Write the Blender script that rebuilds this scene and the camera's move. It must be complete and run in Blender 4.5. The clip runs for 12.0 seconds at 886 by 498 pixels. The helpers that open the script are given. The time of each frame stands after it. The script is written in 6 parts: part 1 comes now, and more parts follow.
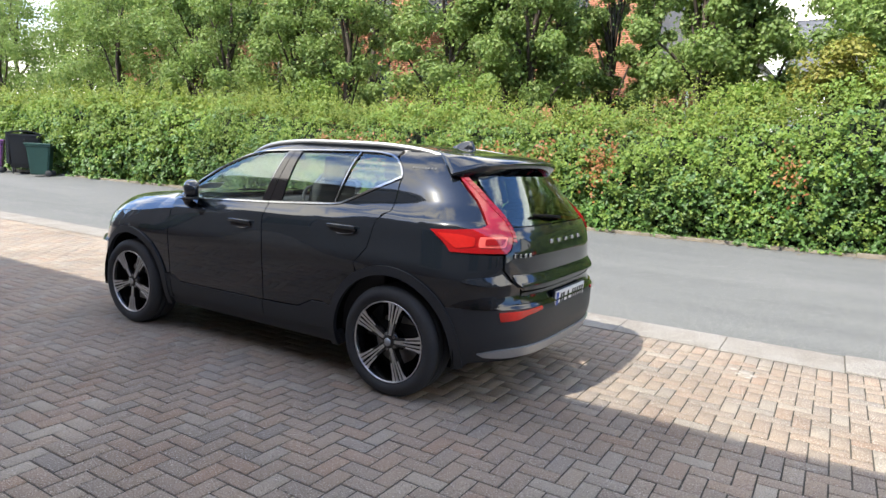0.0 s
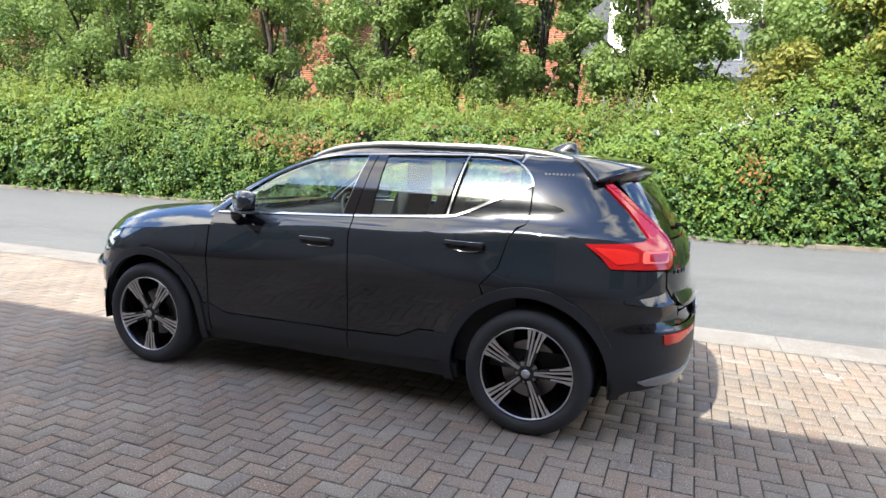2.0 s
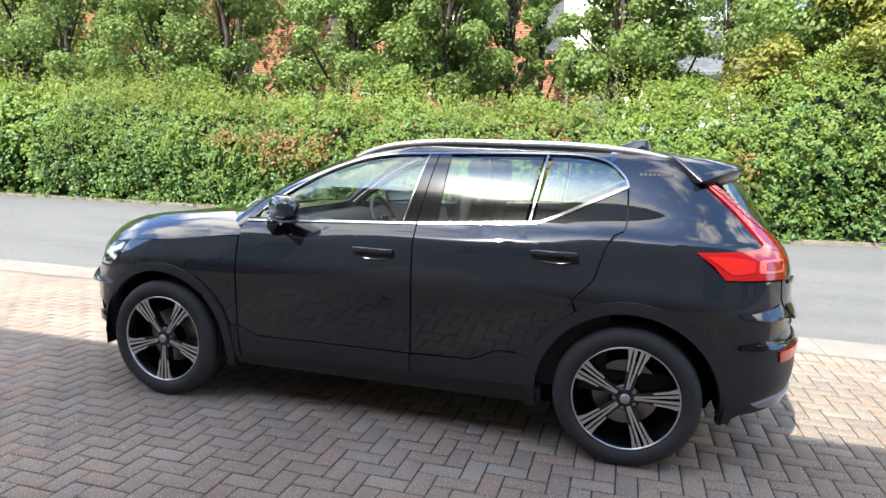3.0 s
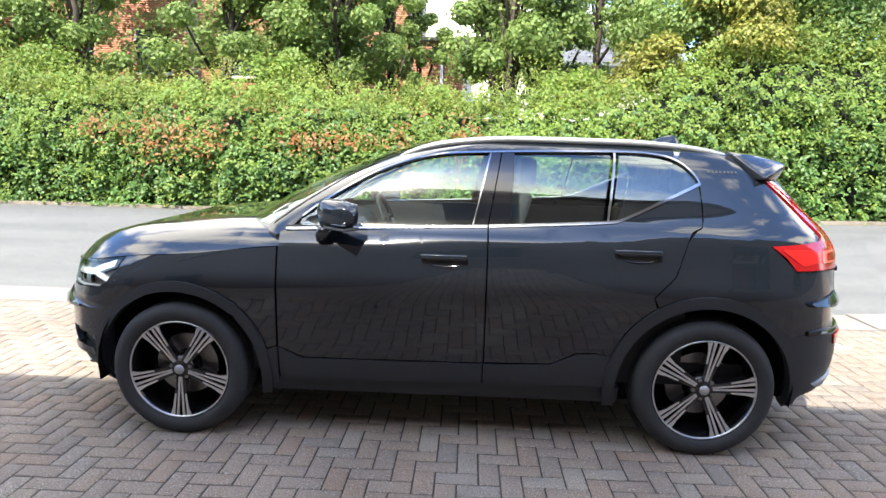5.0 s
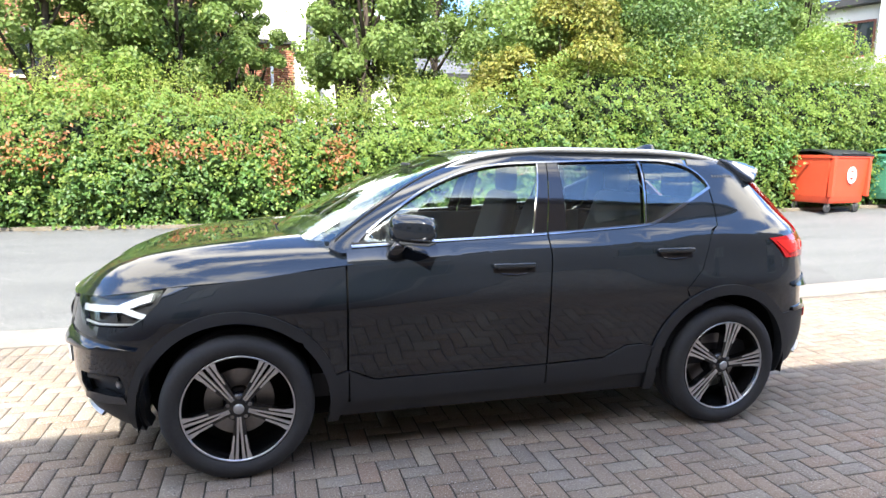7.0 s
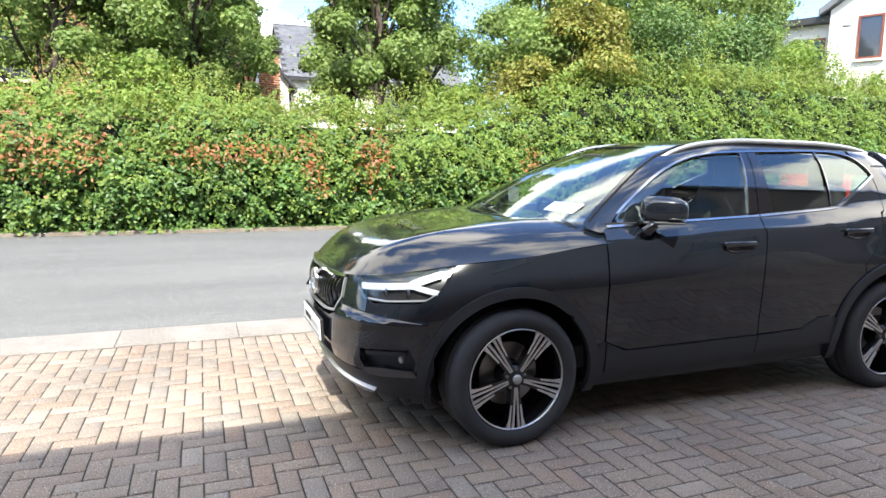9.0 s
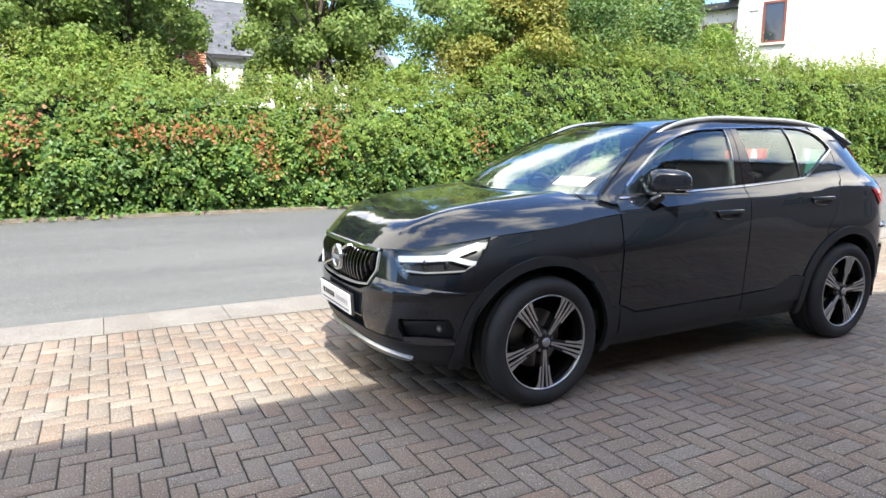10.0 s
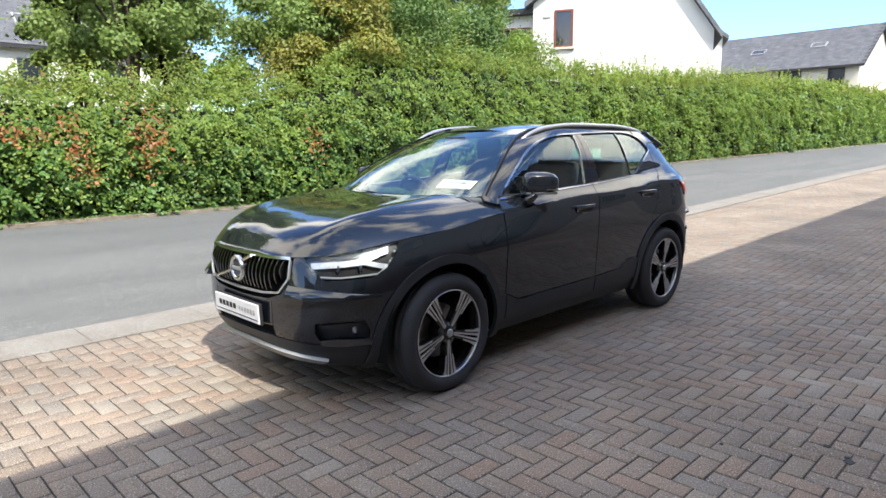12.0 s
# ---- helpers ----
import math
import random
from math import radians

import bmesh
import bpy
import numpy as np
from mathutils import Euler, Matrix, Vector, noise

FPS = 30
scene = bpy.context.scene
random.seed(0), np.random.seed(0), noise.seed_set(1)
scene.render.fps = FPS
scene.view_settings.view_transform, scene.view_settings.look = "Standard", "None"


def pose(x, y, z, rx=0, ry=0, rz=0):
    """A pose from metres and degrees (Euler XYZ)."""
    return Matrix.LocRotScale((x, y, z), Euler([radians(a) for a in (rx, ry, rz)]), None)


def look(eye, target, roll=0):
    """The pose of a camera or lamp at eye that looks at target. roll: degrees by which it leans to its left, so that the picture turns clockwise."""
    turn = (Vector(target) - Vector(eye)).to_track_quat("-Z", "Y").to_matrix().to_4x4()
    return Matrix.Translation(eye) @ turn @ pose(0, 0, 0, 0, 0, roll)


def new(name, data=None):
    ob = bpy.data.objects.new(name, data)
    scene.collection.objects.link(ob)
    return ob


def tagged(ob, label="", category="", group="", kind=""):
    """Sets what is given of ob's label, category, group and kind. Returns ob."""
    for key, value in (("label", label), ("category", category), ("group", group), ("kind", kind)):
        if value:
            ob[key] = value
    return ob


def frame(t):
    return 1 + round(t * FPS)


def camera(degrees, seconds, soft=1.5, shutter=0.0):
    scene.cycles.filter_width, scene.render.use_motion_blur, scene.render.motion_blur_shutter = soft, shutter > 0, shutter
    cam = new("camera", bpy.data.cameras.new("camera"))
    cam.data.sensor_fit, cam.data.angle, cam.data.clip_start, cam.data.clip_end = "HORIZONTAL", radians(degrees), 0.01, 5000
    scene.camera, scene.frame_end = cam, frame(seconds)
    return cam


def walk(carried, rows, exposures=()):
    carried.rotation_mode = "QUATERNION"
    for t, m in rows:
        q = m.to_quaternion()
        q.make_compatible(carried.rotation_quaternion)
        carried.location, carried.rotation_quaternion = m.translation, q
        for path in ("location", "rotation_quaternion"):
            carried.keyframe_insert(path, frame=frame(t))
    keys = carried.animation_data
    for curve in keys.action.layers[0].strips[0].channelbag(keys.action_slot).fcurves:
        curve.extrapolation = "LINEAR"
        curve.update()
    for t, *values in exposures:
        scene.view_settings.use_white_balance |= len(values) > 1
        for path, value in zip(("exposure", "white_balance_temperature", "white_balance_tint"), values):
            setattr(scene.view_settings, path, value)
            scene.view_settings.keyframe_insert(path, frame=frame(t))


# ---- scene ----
cam = camera(69.8, 12.0)
PATH = [
    (0, (3.641, -4.028, 1.523), (2.609, -2.34, 1.234), 2.7),
    (0.5, (3.294, -4.171, 1.515), (2.349, -2.432, 1.227), 2.6),
    (1, (2.937, -4.292, 1.538), (2.09, -2.503, 1.249), 2.5),
    (1.5, (2.553, -4.249, 1.517), (1.784, -2.425, 1.23), 2.3),
    (2, (2.112, -4.207, 1.51), (1.4, -2.359, 1.226), 2.2),
    (2.5, (1.686, -4.139, 1.507), (1.055, -2.262, 1.223), 2.1),
    (3, (1.29, -4.021, 1.496), (0.746, -2.118, 1.21), 1.9),
    (5, (0.128, -4.013, 1.535), (0.053, -2.04, 1.217), 1.5),
    (5.5, (-0.111, -3.992, 1.53), (0.003, -2.021, 1.209), 1.2),
    (6, (-0.427, -3.908, 1.536), (-0.123, -1.957, 1.22), 0.9),
    (6.5, (-0.805, -3.932, 1.562), (-0.366, -2.005, 1.254), 0.7),
    (8.5, (-2.383, -3.691, 1.453), (-1.716, -1.823, 1.195), 0.8),
    (9, (-2.801, -3.635, 1.405), (-2.094, -1.782, 1.148), 0.7),
    (9.5, (-3.14, -3.617, 1.396), (-2.383, -1.785, 1.129), 0.4),
    (10, (-3.385, -3.537, 1.379), (-2.456, -1.794, 1.065), 0.2),
    (10.5, (-3.581, -3.454, 1.387), (-2.461, -1.83, 1.061), -0.0),
    (11, (-3.783, -3.441, 1.428), (-2.493, -1.949, 1.1), -0.2),
    (11.5, (-3.898, -3.447, 1.45), (-2.53, -2.026, 1.117), -0.4),
    (12, (-3.916, -3.43, 1.459), (-2.526, -2.031, 1.128), -0.5),
]
walk(cam, [(t, look(eye, target, roll)) for t, eye, target, roll in PATH],
     exposures=[(0, 1.30), (2.5, 1.57), (5.5, 1.90), (6.5, 1.94), (9.5, 1.52), (12, 1.11)])


# ---- world, sun, exposure ----
SUN_DIR = Vector((-.275, -.85, 1.0)).normalized()
world = bpy.data.worlds.new("sky")
scene.world = world
world.use_nodes = True
wn, wl = world.node_tree.nodes, world.node_tree.links
wn.clear()
w_out = wn.new("ShaderNodeOutputWorld")
w_bg = wn.new("ShaderNodeBackground")
w_sky = wn.new("ShaderNodeTexSky")
w_sky.sky_type, w_sky.sun_disc = "NISHITA", False
w_sky.ozone_density, w_sky.dust_density = 4.0, 1.2
w_sky.sun_elevation = math.asin(SUN_DIR.z)
w_sky.sun_rotation = math.atan2(SUN_DIR.x, SUN_DIR.y)
w_bg.inputs[1].default_value = .15
w_co = wn.new("ShaderNodeTexCoord")
w_map = wn.new("ShaderNodeMapping")
w_map.inputs["Scale"].default_value = (1.1, 1.1, 1.9)
w_map.inputs["Location"].default_value = (.35, .2, .6)
w_noise = wn.new("ShaderNodeTexNoise")
w_noise.inputs["Scale"].default_value, w_noise.inputs["Detail"].default_value = 1.75, 8
w_noise.inputs["Roughness"].default_value = .55
w_ramp = wn.new("ShaderNodeValToRGB")
w_ramp.color_ramp.elements[0].position, w_ramp.color_ramp.elements[1].position = .475, .575
w_mix = wn.new("ShaderNodeMix")
w_mix.data_type = "RGBA"
w_mix.inputs[7].default_value = (10.0, 9.6, 8.8, 1)
wl.new(w_co.outputs["Generated"], w_map.inputs["Vector"])
wl.new(w_map.outputs[0], w_noise.inputs["Vector"])
wl.new(w_noise.outputs[0], w_ramp.inputs[0])
wl.new(w_ramp.outputs[0], w_mix.inputs[0])
w_tint = wn.new("ShaderNodeMix")
w_tint.data_type, w_tint.blend_type = "RGBA", "MULTIPLY"
w_tint.inputs[0].default_value = 1
w_tint.inputs[7].default_value = (.92, 1.06, 1.28, 1)
wl.new(w_sky.outputs[0], w_tint.inputs[6])
wl.new(w_tint.outputs[2], w_mix.inputs[6])
wl.new(w_mix.outputs[2], w_bg.inputs[0])
wl.new(w_bg.outputs[0], w_out.inputs[0])
sun = new("sun", bpy.data.lights.new("sun", "SUN"))
sun.data.energy, sun.data.angle, sun.data.color = 3.8, radians(.55), (1, .96, .87)
sun.matrix_world = look((0, 0, 30), Vector((0, 0, 30)) - SUN_DIR)


# ---- materials ----
def mat(name, color, rough=.6, metal=0.0, vary=.25, grain=40.0, bump=.15, second=None, spec=.5, coat=0.0, island=False, coarse=2.5, thing_random=False, tones=None, stretch=1.0, speck=0.0):
    """A surface with its colour varied at two scales, and a fine relief."""
    m = bpy.data.materials.new(name)
    m.use_nodes = True
    n, l = m.node_tree.nodes, m.node_tree.links
    b = n["Principled BSDF"]
    b.inputs["Roughness"].default_value, b.inputs["Metallic"].default_value = rough, metal
    b.inputs["Specular IOR Level"].default_value, b.inputs["Coat Weight"].default_value = spec, coat
    b.inputs["Coat Roughness"].default_value = .008
    co = n.new("ShaderNodeTexCoord")
    fine, broad = n.new("ShaderNodeTexNoise"), n.new("ShaderNodeTexNoise")
    geo = n.new("ShaderNodeNewGeometry")
    for t, s in ((fine, grain), (broad, coarse)):
        t.inputs["Scale"].default_value, t.inputs["Detail"].default_value = s, 4
        if stretch != 1 and t is broad:
            lay = n.new("ShaderNodeMapping")
            lay.inputs["Scale"].default_value = (stretch, 1, 1)
            l.new(geo.outputs["Position"], lay.inputs["Vector"])
            l.new(lay.outputs[0], t.inputs["Vector"])
        else:
            l.new(geo.outputs["Position"], t.inputs["Vector"])
    start = None
    if tones:
        ramp = n.new("ShaderNodeValToRGB")
        ramp.color_ramp.interpolation = "LINEAR"
        while len(ramp.color_ramp.elements) < len(tones):
            ramp.color_ramp.elements.new(.5)
        for i, c in enumerate(tones):
            ramp.color_ramp.elements[i].position = i / (len(tones) - 1)
            ramp.color_ramp.elements[i].color = (*c, 1)
        if thing_random:
            info = n.new("ShaderNodeObjectInfo")
            l.new(info.outputs["Random"], ramp.inputs[0])
        else:
            l.new(geo.outputs["Random Per Island"], ramp.inputs[0])
        start = ramp.outputs[0]
    mix1 = n.new("ShaderNodeMix")
    mix1.data_type = "RGBA"
    other = second or tuple(c * (1 - vary) for c in color)
    mix1.inputs[6].default_value, mix1.inputs[7].default_value = (*color, 1), (*other, 1)
    r1 = n.new("ShaderNodeMapRange")
    r1.inputs[1].default_value, r1.inputs[2].default_value = .35, .65
    l.new(broad.outputs[0], r1.inputs[0])
    l.new(r1.outputs[0], mix1.inputs[0])
    col = mix1.outputs[2]
    if start is not None:
        mix1.blend_type = "MULTIPLY"
        mix1.inputs[0].default_value = 1
        l.remove(mix1.inputs[0].links[0])
        shade = n.new("ShaderNodeMapRange")
        shade.inputs[1].default_value, shade.inputs[2].default_value = .3, .7
        shade.inputs[3].default_value, shade.inputs[4].default_value = 1 - vary, 1 + vary * .6
        l.new(broad.outputs[0], shade.inputs[0])
        l.new(start, mix1.inputs[6])
        l.new(shade.outputs[0], mix1.inputs[7])
    mix2 = n.new("ShaderNodeMix")
    mix2.data_type, mix2.blend_type = "RGBA", "MULTIPLY"
    mix2.inputs[0].default_value = 1
    r2 = n.new("ShaderNodeMapRange")
    r2.inputs[1].default_value, r2.inputs[2].default_value = .25, .75
    r2.inputs[3].default_value, r2.inputs[4].default_value = 1 - vary * .8, 1 + vary * .5
    l.new(fine.outputs[0], r2.inputs[0])
    l.new(col, mix2.inputs[6])
    l.new(r2.outputs[0], mix2.inputs[7])
    done = mix2.outputs[2]
    if speck:
        dots, lift, mix3 = n.new("ShaderNodeTexNoise"), n.new("ShaderNodeMapRange"), n.new("ShaderNodeMix")
        dots.inputs["Scale"].default_value, dots.inputs["Detail"].default_value = 150, 2
        l.new(geo.outputs["Position"], dots.inputs["Vector"])
        lift.inputs[1].default_value, lift.inputs[2].default_value, lift.inputs[4].default_value = .60, .70, speck
        l.new(dots.outputs[0], lift.inputs[0])
        mix3.data_type = "RGBA"
        mix3.inputs[7].default_value = (.62, .58, .53, 1)
        l.new(lift.outputs[0], mix3.inputs[0])
        l.new(done, mix3.inputs[6])
        pit, mix4 = n.new("ShaderNodeMapRange"), n.new("ShaderNodeMix")
        pit.inputs[1].default_value, pit.inputs[2].default_value, pit.inputs[3].default_value, pit.inputs[4].default_value = .30, .40, 1 - speck, 1
        l.new(dots.outputs[0], pit.inputs[0])
        mix4.data_type, mix4.blend_type = "RGBA", "MULTIPLY"
        mix4.inputs[0].default_value = 1
        l.new(mix3.outputs[2], mix4.inputs[6])
        l.new(pit.outputs[0], mix4.inputs[7])
        done = mix4.outputs[2]
    l.new(done, b.inputs["Base Color"])
    if bump:
        bp = n.new("ShaderNodeBump")
        bp.inputs["Strength"].default_value, bp.inputs["Distance"].default_value = bump, .01
        l.new(fine.outputs[0], bp.inputs["Height"])
        l.new(bp.outputs[0], b.inputs["Normal"])
    return m


def leafy(name, tones, rough=.45, through_light=.3):
    """Leaves: a tone for each leaf, some light coming through."""
    m = mat(name, tones[0], rough, vary=.25, grain=30, bump=0, tones=tones, coarse=.9)
    n, l = m.node_tree.nodes, m.node_tree.links
    b, out = n["Principled BSDF"], n["Material Output"]
    tr, mx = n.new("ShaderNodeBsdfTranslucent"), n.new("ShaderNodeMixShader")
    mx.inputs[0].default_value = through_light
    l.new(b.inputs["Base Color"].links[0].from_socket, tr.inputs[0])
    l.new(b.outputs[0], mx.inputs[1])
    l.new(tr.outputs[0], mx.inputs[2])
    l.new(mx.outputs[0], out.inputs[0])
    return m


def plain(name, color, rough=.4, metal=0.0, spec=.5, coat=0.0, emit=0.0, bump=0.0):
    """A small smooth surface, slightly uneven in gloss."""
    m = mat(name, color, rough, metal, .12, 60, bump, spec=spec, coat=coat)
    if emit:
        m.node_tree.nodes["Principled BSDF"].inputs["Emission Color"].default_value = (1, 1, 1, 1)
        m.node_tree.nodes["Principled BSDF"].inputs["Emission Strength"].default_value = emit
    return m


def clear(name, tint, base=.08, dust=.10):
    """Thin tinted glazing under a faint film of dust: lets most light through and reflects more at a slant, alike from both sides."""
    m = bpy.data.materials.new(name)
    m.use_nodes = True
    n, l = m.node_tree.nodes, m.node_tree.links
    n.remove(n["Principled BSDF"])
    tr, gl, film = n.new("ShaderNodeBsdfTransparent"), n.new("ShaderNodeBsdfGlossy"), n.new("ShaderNodeBsdfGlossy")
    lobes, mx = n.new("ShaderNodeMixShader"), n.new("ShaderNodeMixShader")
    tr.inputs[0].default_value = (*tint, 1)
    gl.inputs["Roughness"].default_value, gl.inputs["Color"].default_value = 0, (.86, .98, .95, 1)
    film.inputs["Roughness"].default_value, film.inputs["Color"].default_value = .14, (1, .98, .94, 1)
    lobes.inputs[0].default_value = dust
    slant, power, gain = n.new("ShaderNodeLayerWeight"), n.new("ShaderNodeMath"), n.new("ShaderNodeMath")
    slant.inputs["Blend"].default_value = .5
    power.operation, power.inputs[1].default_value = "POWER", 5
    gain.operation, gain.inputs[1].default_value, gain.inputs[2].default_value = "MULTIPLY_ADD", 1 - base, base
    l.new(slant.outputs["Facing"], power.inputs[0])
    l.new(power.outputs[0], gain.inputs[0])
    l.new(gain.outputs[0], mx.inputs[0])
    l.new(gl.outputs[0], lobes.inputs[1])
    l.new(film.outputs[0], lobes.inputs[2])
    l.new(tr.outputs[0], mx.inputs[1])
    l.new(lobes.outputs[0], mx.inputs[2])
    l.new(mx.outputs[0], n["Material Output"].inputs[0])
    return m


BRICK_TONES = [(.268, .205, .150), (.248, .200, .156), (.275, .208, .152), (.228, .190, .154), (.270, .212, .160), (.272, .192, .138), (.236, .196, .156), (.264, .204, .151), (.270, .218, .166), (.300, .258, .205), (.212, .182, .152)]
M_PAVER = mat("paver", (.3, .2, .17), .85, vary=.30, grain=120, bump=.4, tones=BRICK_TONES, coarse=.8, speck=.8)
M_PAVER_ONE = mat("paver_single", (.3, .2, .17), .85, vary=.30, grain=120, bump=.4, tones=BRICK_TONES, coarse=.8, thing_random=True, speck=.8)
M_JOINT = mat("joint_sand", (.084, .072, .058), .95, vary=.5, grain=90, bump=.3, second=(.036, .034, .026))
M_ASPHALT = mat("asphalt", (.136, .137, .131), .9, vary=.40, grain=60, bump=.5, second=(.104, .107, .103), coarse=1.9, stretch=.13, speck=.5)
M_ASPHALT_PATCH = mat("asphalt_patch", (.152, .150, .144), .9, vary=.3, grain=120, bump=.4, coarse=1.1)
M_CONCRETE = mat("kerb_concrete", (.250, .232, .205), .88, vary=.36, grain=70, bump=.5, second=(.20, .178, .152), coarse=2.6, speck=.65)
M_EDGING = mat("edging_concrete", (.235, .20, .155), .9, vary=.4, grain=60, bump=.5, second=(.15, .125, .09), coarse=3.5, speck=.5)
M_EARTH = mat("earth", (.10, .085, .05), .95, vary=.4, grain=25, bump=.6, second=(.06, .08, .03))
M_FIELD = mat("far_ground", (.09, .12, .05), .95, vary=.4, grain=3, bump=.2, second=(.12, .11, .06), coarse=.15)
M_IVY = leafy("ivy_leaves", [(.058, .125, .026), (.094, .195, .038), (.130, .245, .052), (.075, .165, .034), (.185, .295, .075)], .48, .34)
M_BEECH = leafy("hedge_leaves", [(.120, .205, .03), (.180, .285, .043), (.245, .340, .058), (.140, .235, .034), (.315, .385, .08)], .58, .45)
M_SHOOT = leafy("young_leaves", [(.20, .27, .045), (.27, .345, .06), (.34, .40, .08), (.23, .30, .05), (.40, .42, .10)], .55, .5)
M_LITTER = leafy("fallen_leaves", [(.20, .13, .06), (.27, .19, .09), (.15, .10, .05), (.30, .24, .13)], .8, .1)
M_STAIN = mat("pale_splash", (.36, .325, .28), .8, vary=.35, grain=60, bump=.2)
M_AUTUMN = leafy("russet_leaves", [(.33, .115, .04), (.39, .16, .05), (.26, .13, .04), (.41, .20, .06), (.29, .085, .03)], .5, .3)
M_GOLD = leafy("golden_leaves", [(.24, .245, .040), (.31, .295, .054), (.20, .245, .042), (.34, .285, .060)], .55, .42)
M_TREE = leafy("tree_leaves", [(.15, .232, .056), (.215, .315, .076), (.285, .385, .105), (.17, .26, .067), (.36, .43, .135)], .55, .5)
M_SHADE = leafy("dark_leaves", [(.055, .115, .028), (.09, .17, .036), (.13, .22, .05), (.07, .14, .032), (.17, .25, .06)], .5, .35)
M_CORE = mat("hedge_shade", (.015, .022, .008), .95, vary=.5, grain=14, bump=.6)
M_BARK = mat("bark", (.075, .055, .04), .9, vary=.4, grain=25, bump=.7)
M_BRICKWALL = mat("orange_brick", (.46, .19, .11), .85, vary=.22, grain=18, bump=.3, second=(.40, .17, .10), coarse=.8)
M_MORTAR = mat("mortar", (.40, .34, .28), .9, vary=.2, grain=60, bump=.3)
M_RENDER = mat("white_render", (.72, .70, .65), .8, vary=.07, grain=30, bump=.15, coarse=.5)
M_CREAM = mat("cream_render", (.66, .60, .50), .8, vary=.08, grain=30, bump=.15, coarse=.5)
M_SLATE = mat("roof_slate", (.10, .105, .115), .65, vary=.3, grain=14, bump=.3, tones=[(.09, .095, .105), (.12, .125, .135), (.10, .10, .11), (.14, .14, .15)])
M_FASCIA = plain("dark_fascia", (.03, .028, .027), .5)
M_WOODRED = mat("stained_timber", (.20, .055, .03), .5, vary=.25, grain=30, bump=.2)
M_PANE = plain("house_pane", (.03, .035, .045), .05, spec=.8)
M_WALL_DARK = mat("brown_brick", (.16, .12, .105), .85, vary=.3, grain=22, bump=.3, second=(.14, .11, .10))
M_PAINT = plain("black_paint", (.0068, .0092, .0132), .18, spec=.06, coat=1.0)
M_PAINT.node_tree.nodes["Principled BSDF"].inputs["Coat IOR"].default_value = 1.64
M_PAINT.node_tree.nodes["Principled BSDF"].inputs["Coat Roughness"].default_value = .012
M_GLOSSBLACK = plain("gloss_black_trim", (.004, .004, .005), .1, spec=.5, coat=.6)
M_CLAD = mat("grey_plastic", (.022, .025, .029), .50, vary=.12, grain=300, bump=.08)
M_DARK = plain("dark_void", (.006, .006, .006), .9, spec=.15)
M_CHROME = plain("satin_chrome", (.70, .71, .73), .2, 1.0)
M_TRIMSILVER = plain("brushed_trim", (.40, .41, .42), .15, 1.0)
M_SILVER = plain("silver_plastic", (.52, .53, .54), .35, .75)
M_MACHINED = plain("machined_alloy", (.72, .73, .75), .28, 1.0)
M_RIMBLACK = plain("black_alloy", (.008, .008, .009), .25, coat=.4)
M_RUBBER = mat("tyre_rubber", (.030, .031, .033), .75, vary=.2, grain=80, bump=.15)
M_STEEL = plain("brake_steel", (.30, .29, .28), .4, .9)
M_GLASS = clear("side_glass", (.88, .97, .94), .13)
M_SCREEN = clear("screen_glass", (.90, .95, .96), .22)
M_PRIVACY = clear("rear_glass", (.62, .68, .67), .17)
M_LAMPGLASS = clear("lamp_glass", (.95, .97, .98), .05, .03)
M_RED = plain("red_lens", (.27, .006, .008), .12, coat=.8)
M_RED.node_tree.nodes["Principled BSDF"].inputs["Transmission Weight"].default_value = .15
M_REDDARK = plain("deep_red_lens", (.22, .006, .008), .1, coat=.8)
M_REFLEX = plain("reflector", (.46, .018, .012), .2, coat=.6)
M_WEDGE = plain("bright_red_lens", (.36, .012, .010), .14, coat=.8)
M_PALERED = plain("pale_red_lens", (.62, .10, .085), .15, coat=.8)
M_DRL = mat("running_light", (.56, .58, .61), .22, .25, vary=.4, grain=120, bump=.3, second=(.42, .44, .47), coarse=24, coat=.6)
M_BAR = plain("dark_chrome", (.13, .135, .145), .25, 1.0)
M_LAMPDARK = plain("lamp_housing", (.02, .02, .022), .3, .3)
M_WHITE = plain("white_plastic", (.78, .78, .77), .5)
M_INK = plain("printed_black", (.02, .02, .022), .6)
M_BLUE = plain("plate_blue", (.03, .08, .35), .5)
M_TRIM = mat("cabin_trim", (.018, .018, .02), .7, vary=.2, grain=120, bump=.1)
M_SEAT = mat("seat_cloth", (.035, .035, .038), .8, vary=.25, grain=220, bump=.2)
M_LINER = mat("roof_lining", (.30, .29, .27), .9, vary=.1, grain=120, bump=.1)
M_SKIN_RED = mat("red_bin_plastic", (.62, .075, .03), .45, vary=.1, grain=20, bump=.05)
M_BINBLACK = mat("black_bin_plastic", (.02, .021, .023), .5, vary=.15, grain=20, bump=.05)
M_BINGREEN = mat("green_bin_plastic", (.015, .055, .045), .5, vary=.15, grain=20, bump=.05)
M_LIDGREEN = mat("light_green_plastic", (.10, .34, .22), .45, vary=.12, grain=20, bump=.05)
M_BINPURPLE = mat("purple_bin_plastic", (.23, .09, .24), .5, vary=.15, grain=20, bump=.05)


